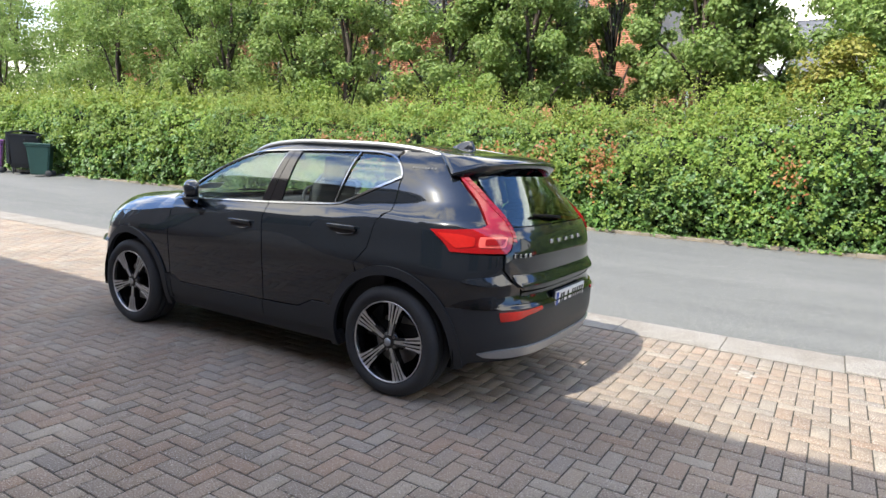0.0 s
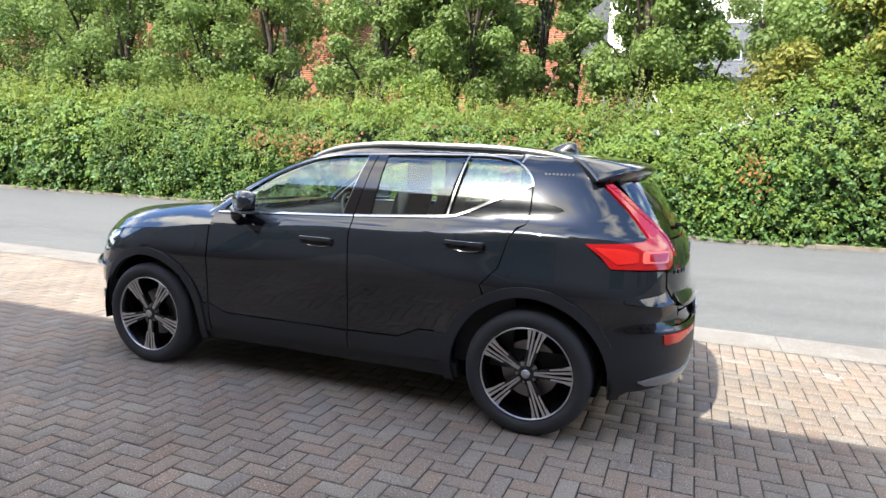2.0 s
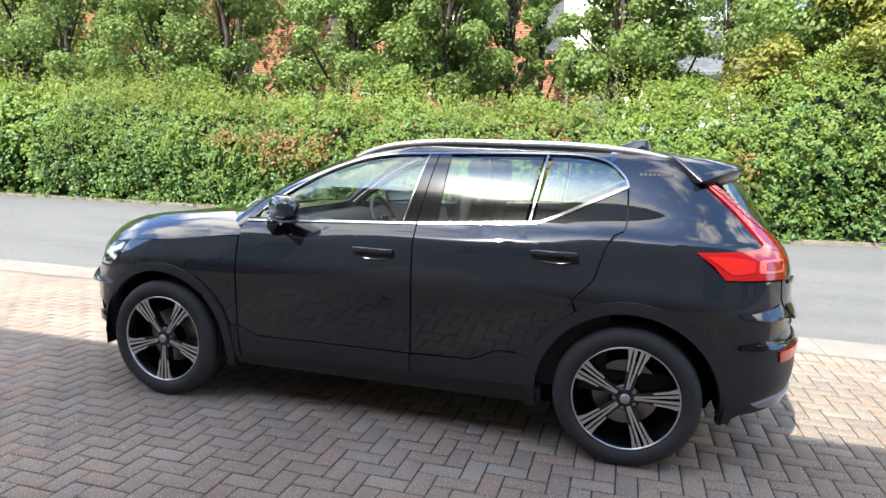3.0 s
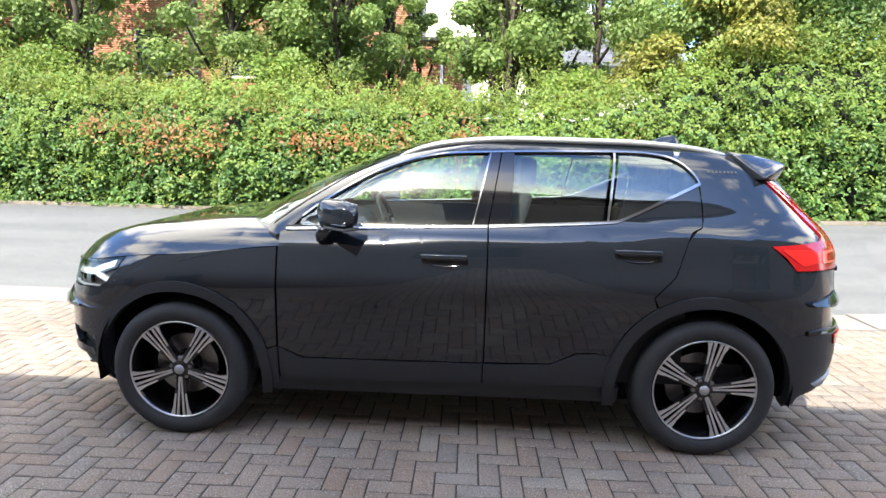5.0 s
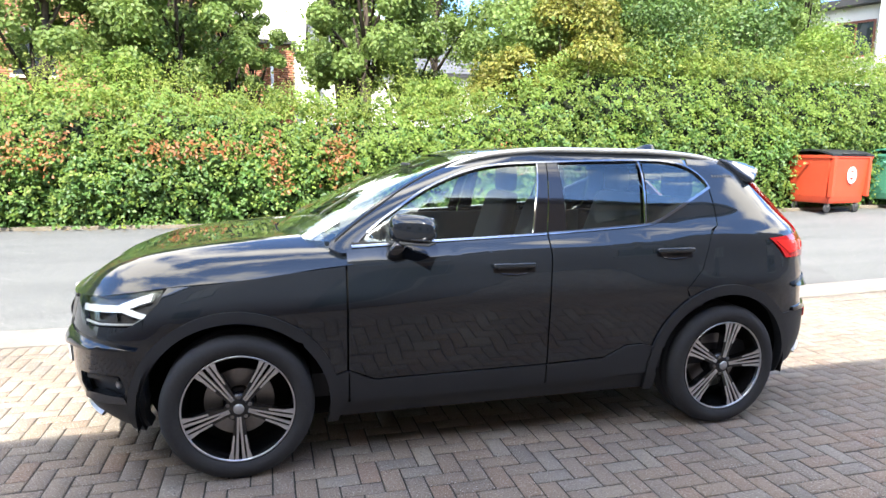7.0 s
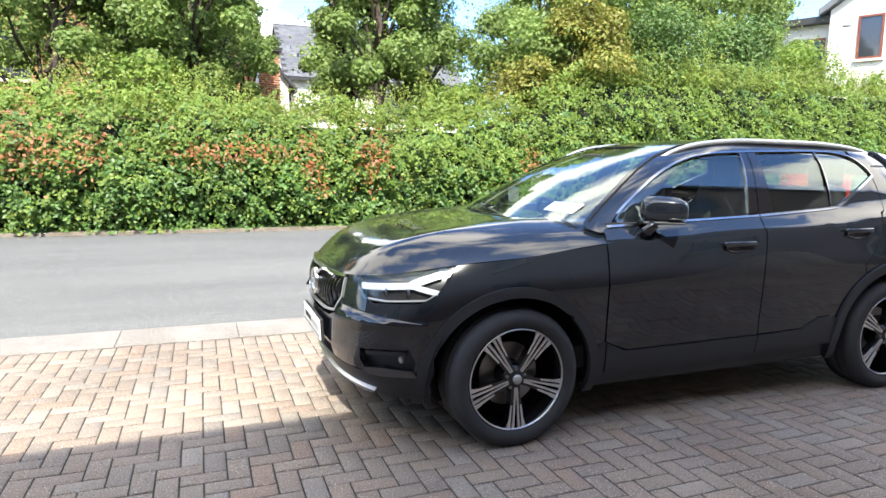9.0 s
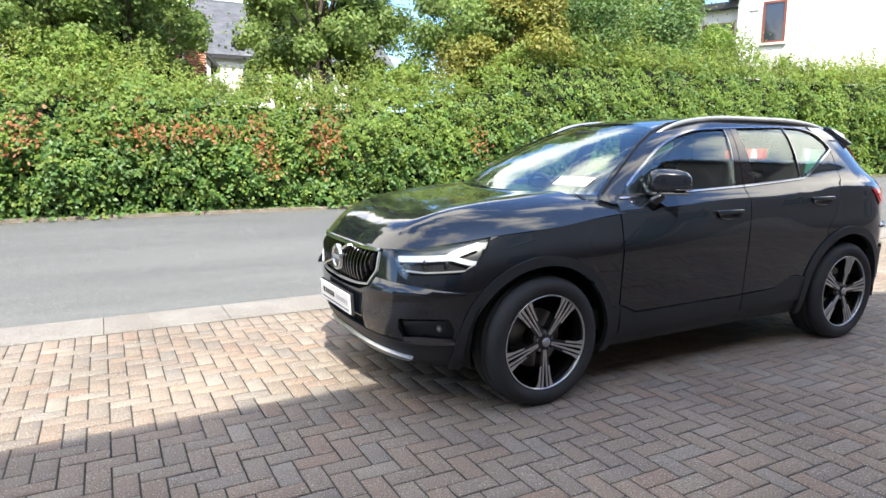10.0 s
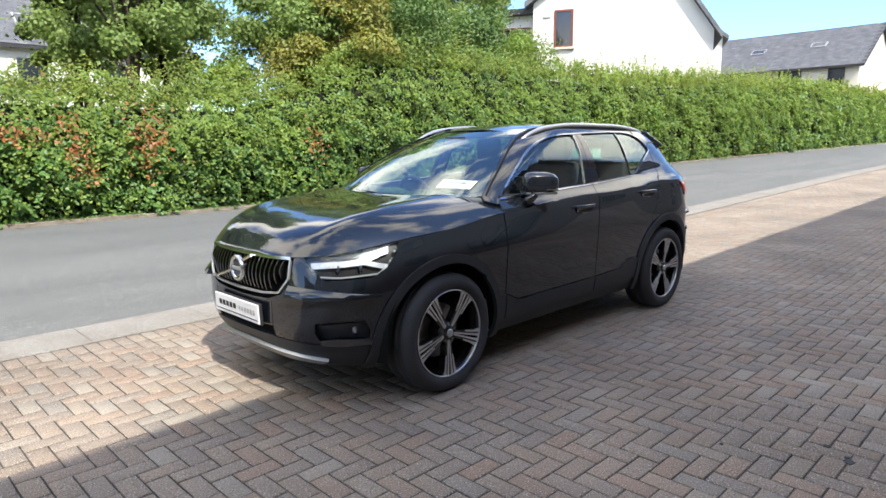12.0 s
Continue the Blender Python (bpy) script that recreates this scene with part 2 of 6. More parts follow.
# ---- building helpers ----
def part(name, bm, material, parent=None, label="", smooth=False):
    """Links a bmesh or a mesh as one object, under a thing or part where one is given."""
    if isinstance(bm, bmesh.types.BMesh):
        me = bpy.data.meshes.new(name)
        bm.to_mesh(me)
        bm.free()
    else:
        me = bm
    if material and not me.materials:
        me.materials.append(material)
    if smooth:
        me.shade_smooth()
    ob = new(name, me)
    if parent:
        ob.parent = parent
    if label:
        ob["label"] = label
    return ob


def thing(name, label, category, group="", kind="", at=(0, 0, 0), rz=0):
    ob = new(name)
    ob.matrix_world = pose(*at, 0, 0, rz)
    ob.empty_display_size = .1
    return tagged(ob, label, category, group, kind)


def box(bm, lo, hi, m=None):
    """Adds an axis-aligned block to a bmesh."""
    size, mid = [b - a for a, b in zip(lo, hi)], [(a + b) / 2 for a, b in zip(lo, hi)]
    t = Matrix.LocRotScale(mid, None, size)
    return bmesh.ops.create_cube(bm, size=1, matrix=(m @ t) if m else t)["verts"]


def soft_box(lo, hi, r=.01, seg=2, m=None):
    """A block with rounded edges, as a bmesh."""
    bm = bmesh.new()
    box(bm, lo, hi, m)
    bmesh.ops.bevel(bm, geom=bm.edges[:], offset=r, segments=seg, profile=.6, affect="EDGES", clamp_overlap=True)
    return bm


def lathe(profile, seg=48, axis="y", cap=False):
    """A bmesh turned from (radius, along) pairs."""
    bm = bmesh.new()
    rings = []
    for r, a in profile:
        ring = []
        for i in range(seg):
            t = 2 * math.pi * i / seg
            c, s = r * math.cos(t), r * math.sin(t)
            ring.append(bm.verts.new((c, a, s) if axis == "y" else (c, s, a)))
        rings.append(ring)
    for p, q in zip(rings, rings[1:]):
        for i in range(seg):
            j = (i + 1) % seg
            bm.faces.new((p[i], p[j], q[j], q[i]))
    if cap:
        bm.faces.new(rings[0])
        bm.faces.new(rings[-1])
    bmesh.ops.recalc_face_normals(bm, faces=bm.faces[:])
    return bm


def tube(points, radius, seg=8, flat=1.0):
    """A bmesh tube along points; radius a number or a function of 0..1."""
    bm = bmesh.new()
    pts = [Vector(p) for p in points]
    rings = []
    for i, p in enumerate(pts):
        d = (pts[min(i + 1, len(pts) - 1)] - pts[max(i - 1, 0)]).normalized()
        side = d.cross(Vector((0, 0, 1)))
        side = side.normalized() if side.length > .05 else Vector((1, 0, 0))
        up = side.cross(d).normalized()
        r = radius(i / (len(pts) - 1)) if callable(radius) else radius
        rings.append([bm.verts.new(p + side * (r * math.cos(2 * math.pi * k / seg)) + up * (r * flat * math.sin(2 * math.pi * k / seg))) for k in range(seg)])
    for p, q in zip(rings, rings[1:]):
        for k in range(seg):
            bm.faces.new((p[k], p[(k + 1) % seg], q[(k + 1) % seg], q[k]))
    bm.faces.new(rings[0])
    bm.faces.new(rings[-1])
    bmesh.ops.recalc_face_normals(bm, faces=bm.faces[:])
    return bm


def mesh_of(name, verts, faces):
    """A mesh from arrays: verts (n, 3), faces (m, k) of one size."""
    verts, faces = np.asarray(verts, np.float32), np.asarray(faces, np.int32)
    me = bpy.data.meshes.new(name)
    k = faces.shape[1]
    me.vertices.add(len(verts))
    me.vertices.foreach_set("co", verts.ravel())
    me.loops.add(faces.size)
    me.loops.foreach_set("vertex_index", faces.ravel())
    me.polygons.add(len(faces))
    me.polygons.foreach_set("loop_start", np.arange(0, faces.size, k, dtype=np.int32))
    me.polygons.foreach_set("loop_total", np.full(len(faces), k, dtype=np.int32))
    me.update(calc_edges=True)
    return me


def leaf_mesh(name, at, facing, size, rng, aspect=.68, fold=.22, loose=.55):
    """Many folded rhombic leaves: places, outward directions, lengths."""
    n = len(at)
    jitter = facing + rng.normal(0, loose, (n, 3))
    nn = jitter / np.linalg.norm(jitter, axis=1, keepdims=True)
    a = np.cross(nn, rng.normal(0, 1, (n, 3)))
    a /= np.linalg.norm(a, axis=1, keepdims=True)
    b = np.cross(nn, a)
    s = size[:, None]
    v = np.stack([at - a * s * .5, at + b * s * aspect * .5 + nn * s * fold * .5, at + a * s * .5, at - b * s * aspect * .5 + nn * s * fold * .5], 1)
    i = np.arange(n)[:, None] * 4
    f = np.concatenate([i + [[0, 1, 2]], i + [[0, 2, 3]]], 0)
    return mesh_of(name, v.reshape(-1, 3), f)


# ---- ground, road, pavement ----
def slope_along(x):
    return .020 * (max(0.0, x - 3.5) if x < 20 else 16.5 + .7 * (x - 20)) if x < 60 else .020 * (16.5 + 28)


def ground(x, y):
    """Height of the made ground: flat by the car, the road rising gently to its far side and along its length."""
    cross = 0 if y < 2.2 else .32 * (y - 2.2) / 4.95 if y < 7.15 else .32
    return cross + slope_along(x)


def strip_mesh(name, x0, x1, ys, dz, step=1.0, wavy=0.0):
    xs = np.arange(x0, x1 + step * .5, step)
    verts = [(x, y, ground(x, y) + dz) for x in xs for y in ys]
    k = len(ys)
    faces = [(i * k + j, (i + 1) * k + j, (i + 1) * k + j + 1, i * k + j + 1) for i in range(len(xs) - 1) for j in range(k - 1)]
    return mesh_of(name, verts, faces)


KERB0, KERB1, FAR_KERB = 1.67, 2.20, 7.12
tagged(part("ground", strip_mesh("ground", -400, 400, [-400, -120, -40, -12, 0, 2.2, 7.15, 9, 14, 40, 120, 400], -.06, 8), M_FIELD), "green and earthy ground around the houses", "ground", kind="structure")
tagged(part("road", strip_mesh("road", -90, 120, [KERB1, 3.5, 5, 6.3, FAR_KERB], 0, 1.0), M_ASPHALT), "worn grey asphalt road in sunlight", "road", kind="structure")
tagged(part("bedding", strip_mesh("bedding", -60, 70, [-5.9, -4, -2, 0, KERB0 + .015], -.0045, .25), M_JOINT), "dark sand in the joints between the paving bricks", "ground", kind="structure")
tagged(part("verge", strip_mesh("verge", -60, 110, [FAR_KERB + .12, 7.6, 9.5], .045, 1.0), M_EARTH), "bare earth strip under the hedge", "ground", kind="structure")

# a paler worn patch of the road surface by the bend of the kerb
bm = bmesh.new()
bm.faces.new([bm.verts.new((x, y, ground(x, y) + .004)) for x, y in ((4.35, 2.25), (5.6, 2.25), (6.6, 3.9), (6.9, 6.2), (6.3, 6.1), (5.3, 4.1))])
bmesh.ops.triangulate(bm, faces=bm.faces[:])
tagged(part("road_patch", bm, M_ASPHALT_PATCH), "paler patched wedge of asphalt in the road", "road patch", kind="structure")

# flush concrete kerb, laid in lengths
kerb = thing("kerb", "pale concrete kerb stones laid flush beside the road", "kerb", kind="structure")
kerb_bm = soft_box((0, KERB0 + .012, -.1), (.911, KERB1, .006), .004, 1)
kerb_mesh = bpy.data.meshes.new("kerb_stone")
kerb_bm.to_mesh(kerb_mesh)
kerb_bm.free()
kerb_mesh.materials.append(M_CONCRETE)
for i in range(-22, 45):
    k = part("kerb_stone", kerb_mesh, None, kerb)
    k.matrix_local = pose(i * .915 + .2, 0, ground(i * .915 + .6, 0), 0, -math.degrees(math.atan(.02 if i * .915 > 3.5 else 0)), 0)
far_kerb = thing("far_kerb", "narrow pale concrete edging along the hedge", "kerb", kind="structure")
edge_bm = soft_box((0, FAR_KERB, -.1), (.994, FAR_KERB + .11, .05), .006, 1)
edge_mesh = bpy.data.meshes.new("edging_stone")
edge_bm.to_mesh(edge_mesh)
edge_bm.free()
edge_mesh.materials.append(M_EDGING)
for i in range(-28, 62):
    k = part("edging_stone", edge_mesh, None, far_kerb)
    k.matrix_local = pose(i * 1.0, 0, ground(i + .5, FAR_KERB), 0, -math.degrees(math.atan(.018 if i > 3 else 0)), 0)


# fallen leaves along the far edging
litter_rng = np.random.default_rng(12)
n = 2600
x = litter_rng.uniform(-14, 30, n)
y = FAR_KERB + .06 - np.abs(litter_rng.normal(0, .16, n))
z = np.array([ground(a, b) + (.058 if b > FAR_KERB - .01 else .010) for a, b in zip(x, y)])
litter = leaf_mesh("leaf_litter", np.stack([x, y, z], 1), np.tile([0, 0, 1.0], (n, 1)), .05 * litter_rng.uniform(.4, 1.2, n), litter_rng, .6, .1, .12)
tagged(part("leaf_litter", litter, M_LITTER), "dry brown leaves scattered at the foot of the hedge", "leaves", kind="stuff")


def splash(label, material, spots, seed):
    """A thin mark on the paving, of a few ragged spots (x, y, radius)."""
    r = np.random.default_rng(seed)
    bm = bmesh.new()
    for x, y, rad in spots:
        edge = [rad * r.uniform(.6, 1.2) for _ in range(14)]
        lo, hi = [[bm.verts.new((x + e * k * math.cos(a), y + e * k * math.sin(a) * .8, ground(x, y) + z)) for e, a in zip(edge, np.linspace(0, 2 * math.pi, 15))] for k, z in ((1, .001), (.9, .0035))]
        bm.faces.new(hi)
        for i in range(14):
            bm.faces.new((lo[i], lo[(i + 1) % 14], hi[(i + 1) % 14], hi[i]))
    tagged(part("paving_mark", bm, material), label, "mark", kind="structure")


splash("dried white splash on the paving bricks", M_STAIN, ((3.20, 1.17, .045), (3.27, 1.12, .032), (3.12, 1.21, .03), (3.24, 1.05, .022), (3.16, 1.11, .02), (3.29, 1.22, .018)), 1)
splash("small dark stains on the paving bricks", M_RUBBER, ((-.60, -2.70, .022), (-.70, -2.816, .03), (-.66, -2.80, .014), (-.93, -2.33, .012)), 2)


# ---- body surface of the car ----
def curve(*pairs):
    """Smooth monotone curve through (a, b) pairs."""
    xs = np.array([p[0] for p in pairs], float)
    ys = np.array([p[1] for p in pairs], float)
    h, d = np.diff(xs), np.diff(ys) / np.diff(xs)
    m = np.zeros(len(xs))
    m[0], m[-1] = d[0], d[-1]
    for i in range(1, len(xs) - 1):
        if d[i - 1] * d[i] > 0:
            a, b = 2 * h[i] + h[i - 1], h[i] + 2 * h[i - 1]
            m[i] = (a + b) / (a / d[i - 1] + b / d[i])

    def at(v):
        v = min(max(v, xs[0]), xs[-1])
        i = min(int(np.searchsorted(xs, v, "right")) - 1, len(h) - 1)
        t = (v - xs[i]) / h[i]
        return ((1 + 2 * t) * (1 - t) ** 2 * ys[i] + t * (1 - t) ** 2 * h[i] * m[i]
                + t * t * (3 - 2 * t) * ys[i + 1] + t * t * (t - 1) * h[i] * m[i + 1])
    return at


half_width = curve((.18, .80), (.30, .865), (.42, .89), (.60, .90), (.70, .906), (.82, .913), (.95, .914), (1.025, .906), (1.05, .893), (1.08, .866),
                   (1.11, .842), (1.25, .790), (1.36, .742), (1.45, .692), (1.53, .622), (1.58, .55), (1.64, .45))
belt_rise = curve((-1.3, -.03), (-.8, 0), (.26, .03), (.85, .06), (1.3, .08), (1.7, .10), (2.1, .10))
nose = curve((.18, -1.98), (.26, -2.08), (.34, -2.15), (.48, -2.19), (.62, -2.19), (.74, -2.183), (.86, -2.166), (.90, -2.138), (.95, -2.085), (1.05, -2.0))
nose_n = curve((.2, 3.3), (.6, 3.3), (.80, 2.9), (.9, 2.7), (1.05, 2.5))
tail = curve((.20, 2.08), (.34, 2.15), (.50, 2.197), (.63, 2.197), (.665, 2.175), (.72, 2.158), (.95, 2.15), (1.06, 2.12), (1.14, 2.07),
             (1.34, 1.945), (1.50, 1.84), (1.6, 1.77))
tail_n = curve((.3, 3.7), (1.1, 3.6), (1.3, 3.0), (1.5, 2.7))
screen = curve((.98, -1.40), (1.11, -1.17), (1.37, -.68), (1.55, -.20), (1.60, 0), (1.64, .2))
FRONT, REAR, ARC = -1.05, 1.25, 1.4


def skin(s, z, upper=False):
    """A point of the car's outer skin: s runs along the side, as x, and on round the front and the rear."""
    zz = z - belt_rise(s) * min(1, max(0, (z - .75) / .2), max(0, (1.55 - z) / .35))
    w = half_width(zz)
    # above the waist the sides bow in towards both ends
    u = min(1, max(0, (z - .78) / .27))
    w -= .027 * (min(REAR, max(FRONT, s)) - .33) ** 2 * u * u * (3 - 2 * u)
    xf = screen(z) if upper else nose(z)
    xa = xf + (.42 if upper else FRONT - xf)
    xb = REAR - .25 * max(0, z - 1.05)
    if s < xa:
        n, sign, end, base, u = (2.5 if upper else nose_n(z)), -1, xf, xa, (xa - s) / ARC
    elif s > xb:
        n, sign, end, base, u = tail_n(z), 1, tail(z), xb, (s - xb) / ARC
    else:
        return np.array((s, -w, z))
    side = -1
    if u > 1:
        u, side = 2 - u, 1
    a = max(0, min(1, u)) * math.pi / 2
    return np.array((base + sign * abs(end - base) * math.sin(a) ** (2 / n), side * w * max(0, math.cos(a)) ** (2 / n), z))


def along(z, x=None, y=None, upper=False, rear=False):
    """The s at which the skin at height z has this x on its near side, or this y on the nose, screen or tail."""
    if y is None:
        lo, hi = -1.05 - 1.4, 1.25 + 1.4
        for _ in range(40):
            mid = (lo + hi) / 2
            lo, hi = (mid, hi) if skin(mid, z, upper)[0] < x else (lo, mid)
        return lo
    xa = (screen(z) + .42) if upper and not rear else (REAR - .25 * max(0, z - 1.05) if rear else FRONT)
    lo, hi = 0.0, 2.0
    for _ in range(40):
        mid = (lo + hi) / 2
        q = skin(xa + (mid if rear else -mid) * ARC, z, upper)
        lo, hi = (mid, hi) if q[1] < y else (lo, mid)
    return xa + (lo if rear else -lo) * ARC


# ---- the car ----
car = thing("car", "glossy black compact SUV parked on the brick paving, silver roof rails", "car")


def rounded(poly, r=.02, n=4, keep=()):
    """The outline with its corners rounded."""
    out = []
    for i, p in enumerate(poly):
        p = Vector(p)
        a, b = Vector(poly[i - 1]) - p, Vector(poly[(i + 1) % len(poly)]) - p
        if i in keep or a.length < 1e-6 or b.length < 1e-6:
            out.append(tuple(p))
            continue
        ra, rb = min(r, a.length * .45), min(r, b.length * .45)
        p0, p1 = p + a.normalized() * ra, p + b.normalized() * rb
        for k in range(n + 1):
            t = k / n
            out.append(tuple(p0 * (1 - t) ** 2 + p * 2 * t * (1 - t) + p1 * t * t))
    return out


def arc(cx, cz, r, a0, a1, n=18):
    return [(cx + r * math.cos(radians(a0 + (a1 - a0) * i / n)), cz + r * math.sin(radians(a0 + (a1 - a0) * i / n))) for i in range(n + 1)]


def on_side(points, upper=False):
    """Outline points (x, z) of the near side, in the skin's own coordinates."""
    return [(along(z, x=x, upper=upper), z) for x, z in points]


def ribbon(points, width):
    """A strip of that width along a line, as an outline."""
    pts = [Vector(p) for p in points]
    up, down = [], []
    for i, p in enumerate(pts):
        d = (pts[min(i + 1, len(pts) - 1)] - pts[max(i - 1, 0)]).normalized()
        n = Vector((-d.y, d.x)) * (width / 2)
        up.append(tuple(p + n))
        down.append(tuple(p - n))
    return up + down[::-1]


def spline(points, n=6):
    """Catmull-Rom points along a line."""
    p = [Vector(q) for q in points]
    p = [p[0] * 2 - p[1]] + p + [p[-1] * 2 - p[-2]]
    out = []
    for i in range(1, len(p) - 2):
        for k in range(n):
            t = k / n
            out.append(tuple(.5 * (2 * p[i] + (p[i + 1] - p[i - 1]) * t + (2 * p[i - 1] - 5 * p[i] + 4 * p[i + 1] - p[i + 2]) * t * t
                                   + (3 * p[i] - p[i - 1] - 3 * p[i + 1] + p[i + 2]) * t ** 3)))
    return out + [tuple(p[-2])]


def panel_mesh(name, outline, surface, material, step=.05, depth=.012, lift=0.0, mirror=False):
    """A curved panel: an outline in the surface's own coordinates, cut into small cells, bent onto the surface and given folded edges."""
    bm = bmesh.new()
    bm.faces.new([bm.verts.new((a, b, 0)) for a, b in outline]).normal_update()
    bmesh.ops.triangulate(bm, faces=bm.faces[:])
    for ax in (0, 1):
        lo, hi = min(p[ax] for p in outline), max(p[ax] for p in outline)
        k = math.ceil(lo / step)
        while k * step < hi:
            at = [0, 0, 0]
            at[ax] = k * step + 1e-5
            bmesh.ops.bisect_plane(bm, geom=bm.verts[:] + bm.edges[:] + bm.faces[:], plane_co=at, plane_no=(1 - ax, ax, 0), dist=1e-6)
            k += 1
    bmesh.ops.remove_doubles(bm, verts=bm.verts[:], dist=2e-4)
    bmesh.ops.dissolve_degenerate(bm, dist=1e-4, edges=bm.edges[:])
    bm.verts.index_update()
    e = .004
    place, normal = [], []
    for v in bm.verts:
        a, b = v.co.x, v.co.y
        p = surface(a, b)
        n = np.cross(surface(a + e, b) - surface(a - e, b), surface(a, b + e) - surface(a, b - e))
        n = n / (np.linalg.norm(n) + 1e-12)
        place.append(p + n * lift)
        normal.append(n)
    place, normal = np.array(place), np.array(normal)
    faces = [[v.index for v in f.verts] for f in bm.faces]
    rim = [[v.index for v in ed.verts] for ed in bm.edges if len(ed.link_faces) == 1]
    bm.free()
    # the panel must face away from the car's middle
    out = place - np.array((place[:, 0].mean() * .6, 0, .75))
    if (normal * out).sum() < 0:
        normal = -normal
        place = place + normal * (2 * lift)
    verts, normals, polys = list(place), list(normal), []
    for f in faces:
        a, b, c = (place[i] for i in f[:3])
        q = np.zeros(3)
        for i in range(len(f)):
            q += np.cross(place[f[i]] - place[f[0]], place[f[(i + 1) % len(f)]] - place[f[0]])
        polys.append(f if np.dot(q, normal[f[0]]) > 0 else f[::-1])
    if depth:
        mid = place.mean(0)
        for i, j in rim:
            pi, pj = place[i], place[j]
            qi, qj = pi - normal[i] * depth, pj - normal[j] * depth
            n = np.cross(pj - pi, qi - pi)
            n = n / (np.linalg.norm(n) + 1e-12)
            k = len(verts)
            verts += [pi, pj, qj, qi]
            normals += [n] * 4
            polys.append([k, k + 1, k + 2, k + 3])
    verts, normals = np.array(verts), np.array(normals)
    if mirror:
        verts, normals = verts * [1, -1, 1], normals * [1, -1, 1]
        polys = [p[::-1] for p in polys]
    me = bpy.data.meshes.new(name)
    me.from_pydata([tuple(v) for v in verts], [], polys)
    me.materials.append(material)
    me.shade_smooth()
    me.normals_split_custom_set_from_vertices([tuple(n) for n in normals])
    return me


lower = lambda s, z: skin(s, z)


def ledge(z_top, z_low, out, surface=skin):
    """The skin swelling outwards from z_top down to z_low, so that its face tips up to the sky."""
    def at(s, z):
        e = .01
        n = np.cross(surface(s + e, z) - surface(s - e, z), surface(s, z + e) - surface(s, z - e))
        n /= np.linalg.norm(n) + 1e-9
        p = surface(s, z)
        if n[1] * p[1] + n[0] * p[0] < 0:
            n = -n
        k = min(1, max(0, (z_top - z) / (z_top - z_low)))
        return p + n * (out * k)
    return at


above = lambda s, z: skin(s, z, True)


def both(name, outline, surface, material, parents, label="", **kw):
    """The panel on the near side and its mirror image on the far side, under the parents given for each."""
    parents = parents if isinstance(parents, (list, tuple)) else (parents, parents)
    return [part(name, panel_mesh(name, outline, surface, material, mirror=m, **kw), None, parents[m], label) for m in (False, True)]


HUB, AXLE = .352, 1.351
ARCH_OUT = .486
front_arch = lambda r, a0, a1, n=18: arc(-AXLE - .006, HUB - .018, r, a0, a1, n)
rear_arch = lambda r, a0, a1, n=18: arc(AXLE - .008, HUB - .015, r, a0, a1, n)
belt = spline([(-.80, 1.098), (-.39, 1.118), (.26, 1.146), (.60, 1.166), (.835, 1.183)], 5)
kick = [(.90, 1.196), (1.10, 1.285), (1.29, 1.372)]

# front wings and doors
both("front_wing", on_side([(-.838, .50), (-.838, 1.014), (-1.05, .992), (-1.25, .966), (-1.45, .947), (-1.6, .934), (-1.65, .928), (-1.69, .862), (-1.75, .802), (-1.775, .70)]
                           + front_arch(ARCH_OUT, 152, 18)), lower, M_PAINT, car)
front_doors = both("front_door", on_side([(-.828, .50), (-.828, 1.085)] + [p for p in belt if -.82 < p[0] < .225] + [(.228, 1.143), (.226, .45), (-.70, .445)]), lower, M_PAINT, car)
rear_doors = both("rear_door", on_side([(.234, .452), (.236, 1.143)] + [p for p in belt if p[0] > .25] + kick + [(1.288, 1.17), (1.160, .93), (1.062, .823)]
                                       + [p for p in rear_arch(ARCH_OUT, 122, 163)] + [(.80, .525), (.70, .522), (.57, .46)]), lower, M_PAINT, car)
# lower cladding on doors, arches and sill
both("door_cladding", on_side([(-.826, .492), (-.70, .437), (.223, .442), (.223, .335), (-.82, .325)]), lower, M_CLAD, front_doors, "matt dark grey plastic cladding", lift=.007)
both("door_cladding", on_side([(.231, .442), (.57, .452), (.70, .514), (.80, .517), (.885, .500), (.875, .345), (.231, .335)]), lower, M_CLAD, rear_doors, "matt dark grey plastic cladding", lift=.007)
both("sill", on_side([(-.87, .32), (.93, .33), (.93, .235), (-.87, .235)]), lower, M_CLAD, car, "matt dark grey plastic sill", lift=-.01, depth=.04)
both("front_wheel_arch", on_side(front_arch(.438, 194, -14, 36) + front_arch(ARCH_OUT + .004, -12, 192, 36)), lower, M_CLAD, car, "matt grey plastic wheel arch", lift=.016, depth=.03, step=.06)
both("rear_wheel_arch", on_side(rear_arch(.443, 193, -10, 36) + rear_arch(ARCH_OUT + .014, -8, 191, 36)), lower, M_CLAD, car, "matt grey plastic wheel arch", lift=.016, depth=.03, step=.06)
both("wing_cladding", on_side([(-.832, .496), (-.832, .30)] + front_arch(.465, -6, 17, 8)), lower, M_CLAD, car, "grey plastic behind the front wheel", lift=.006)

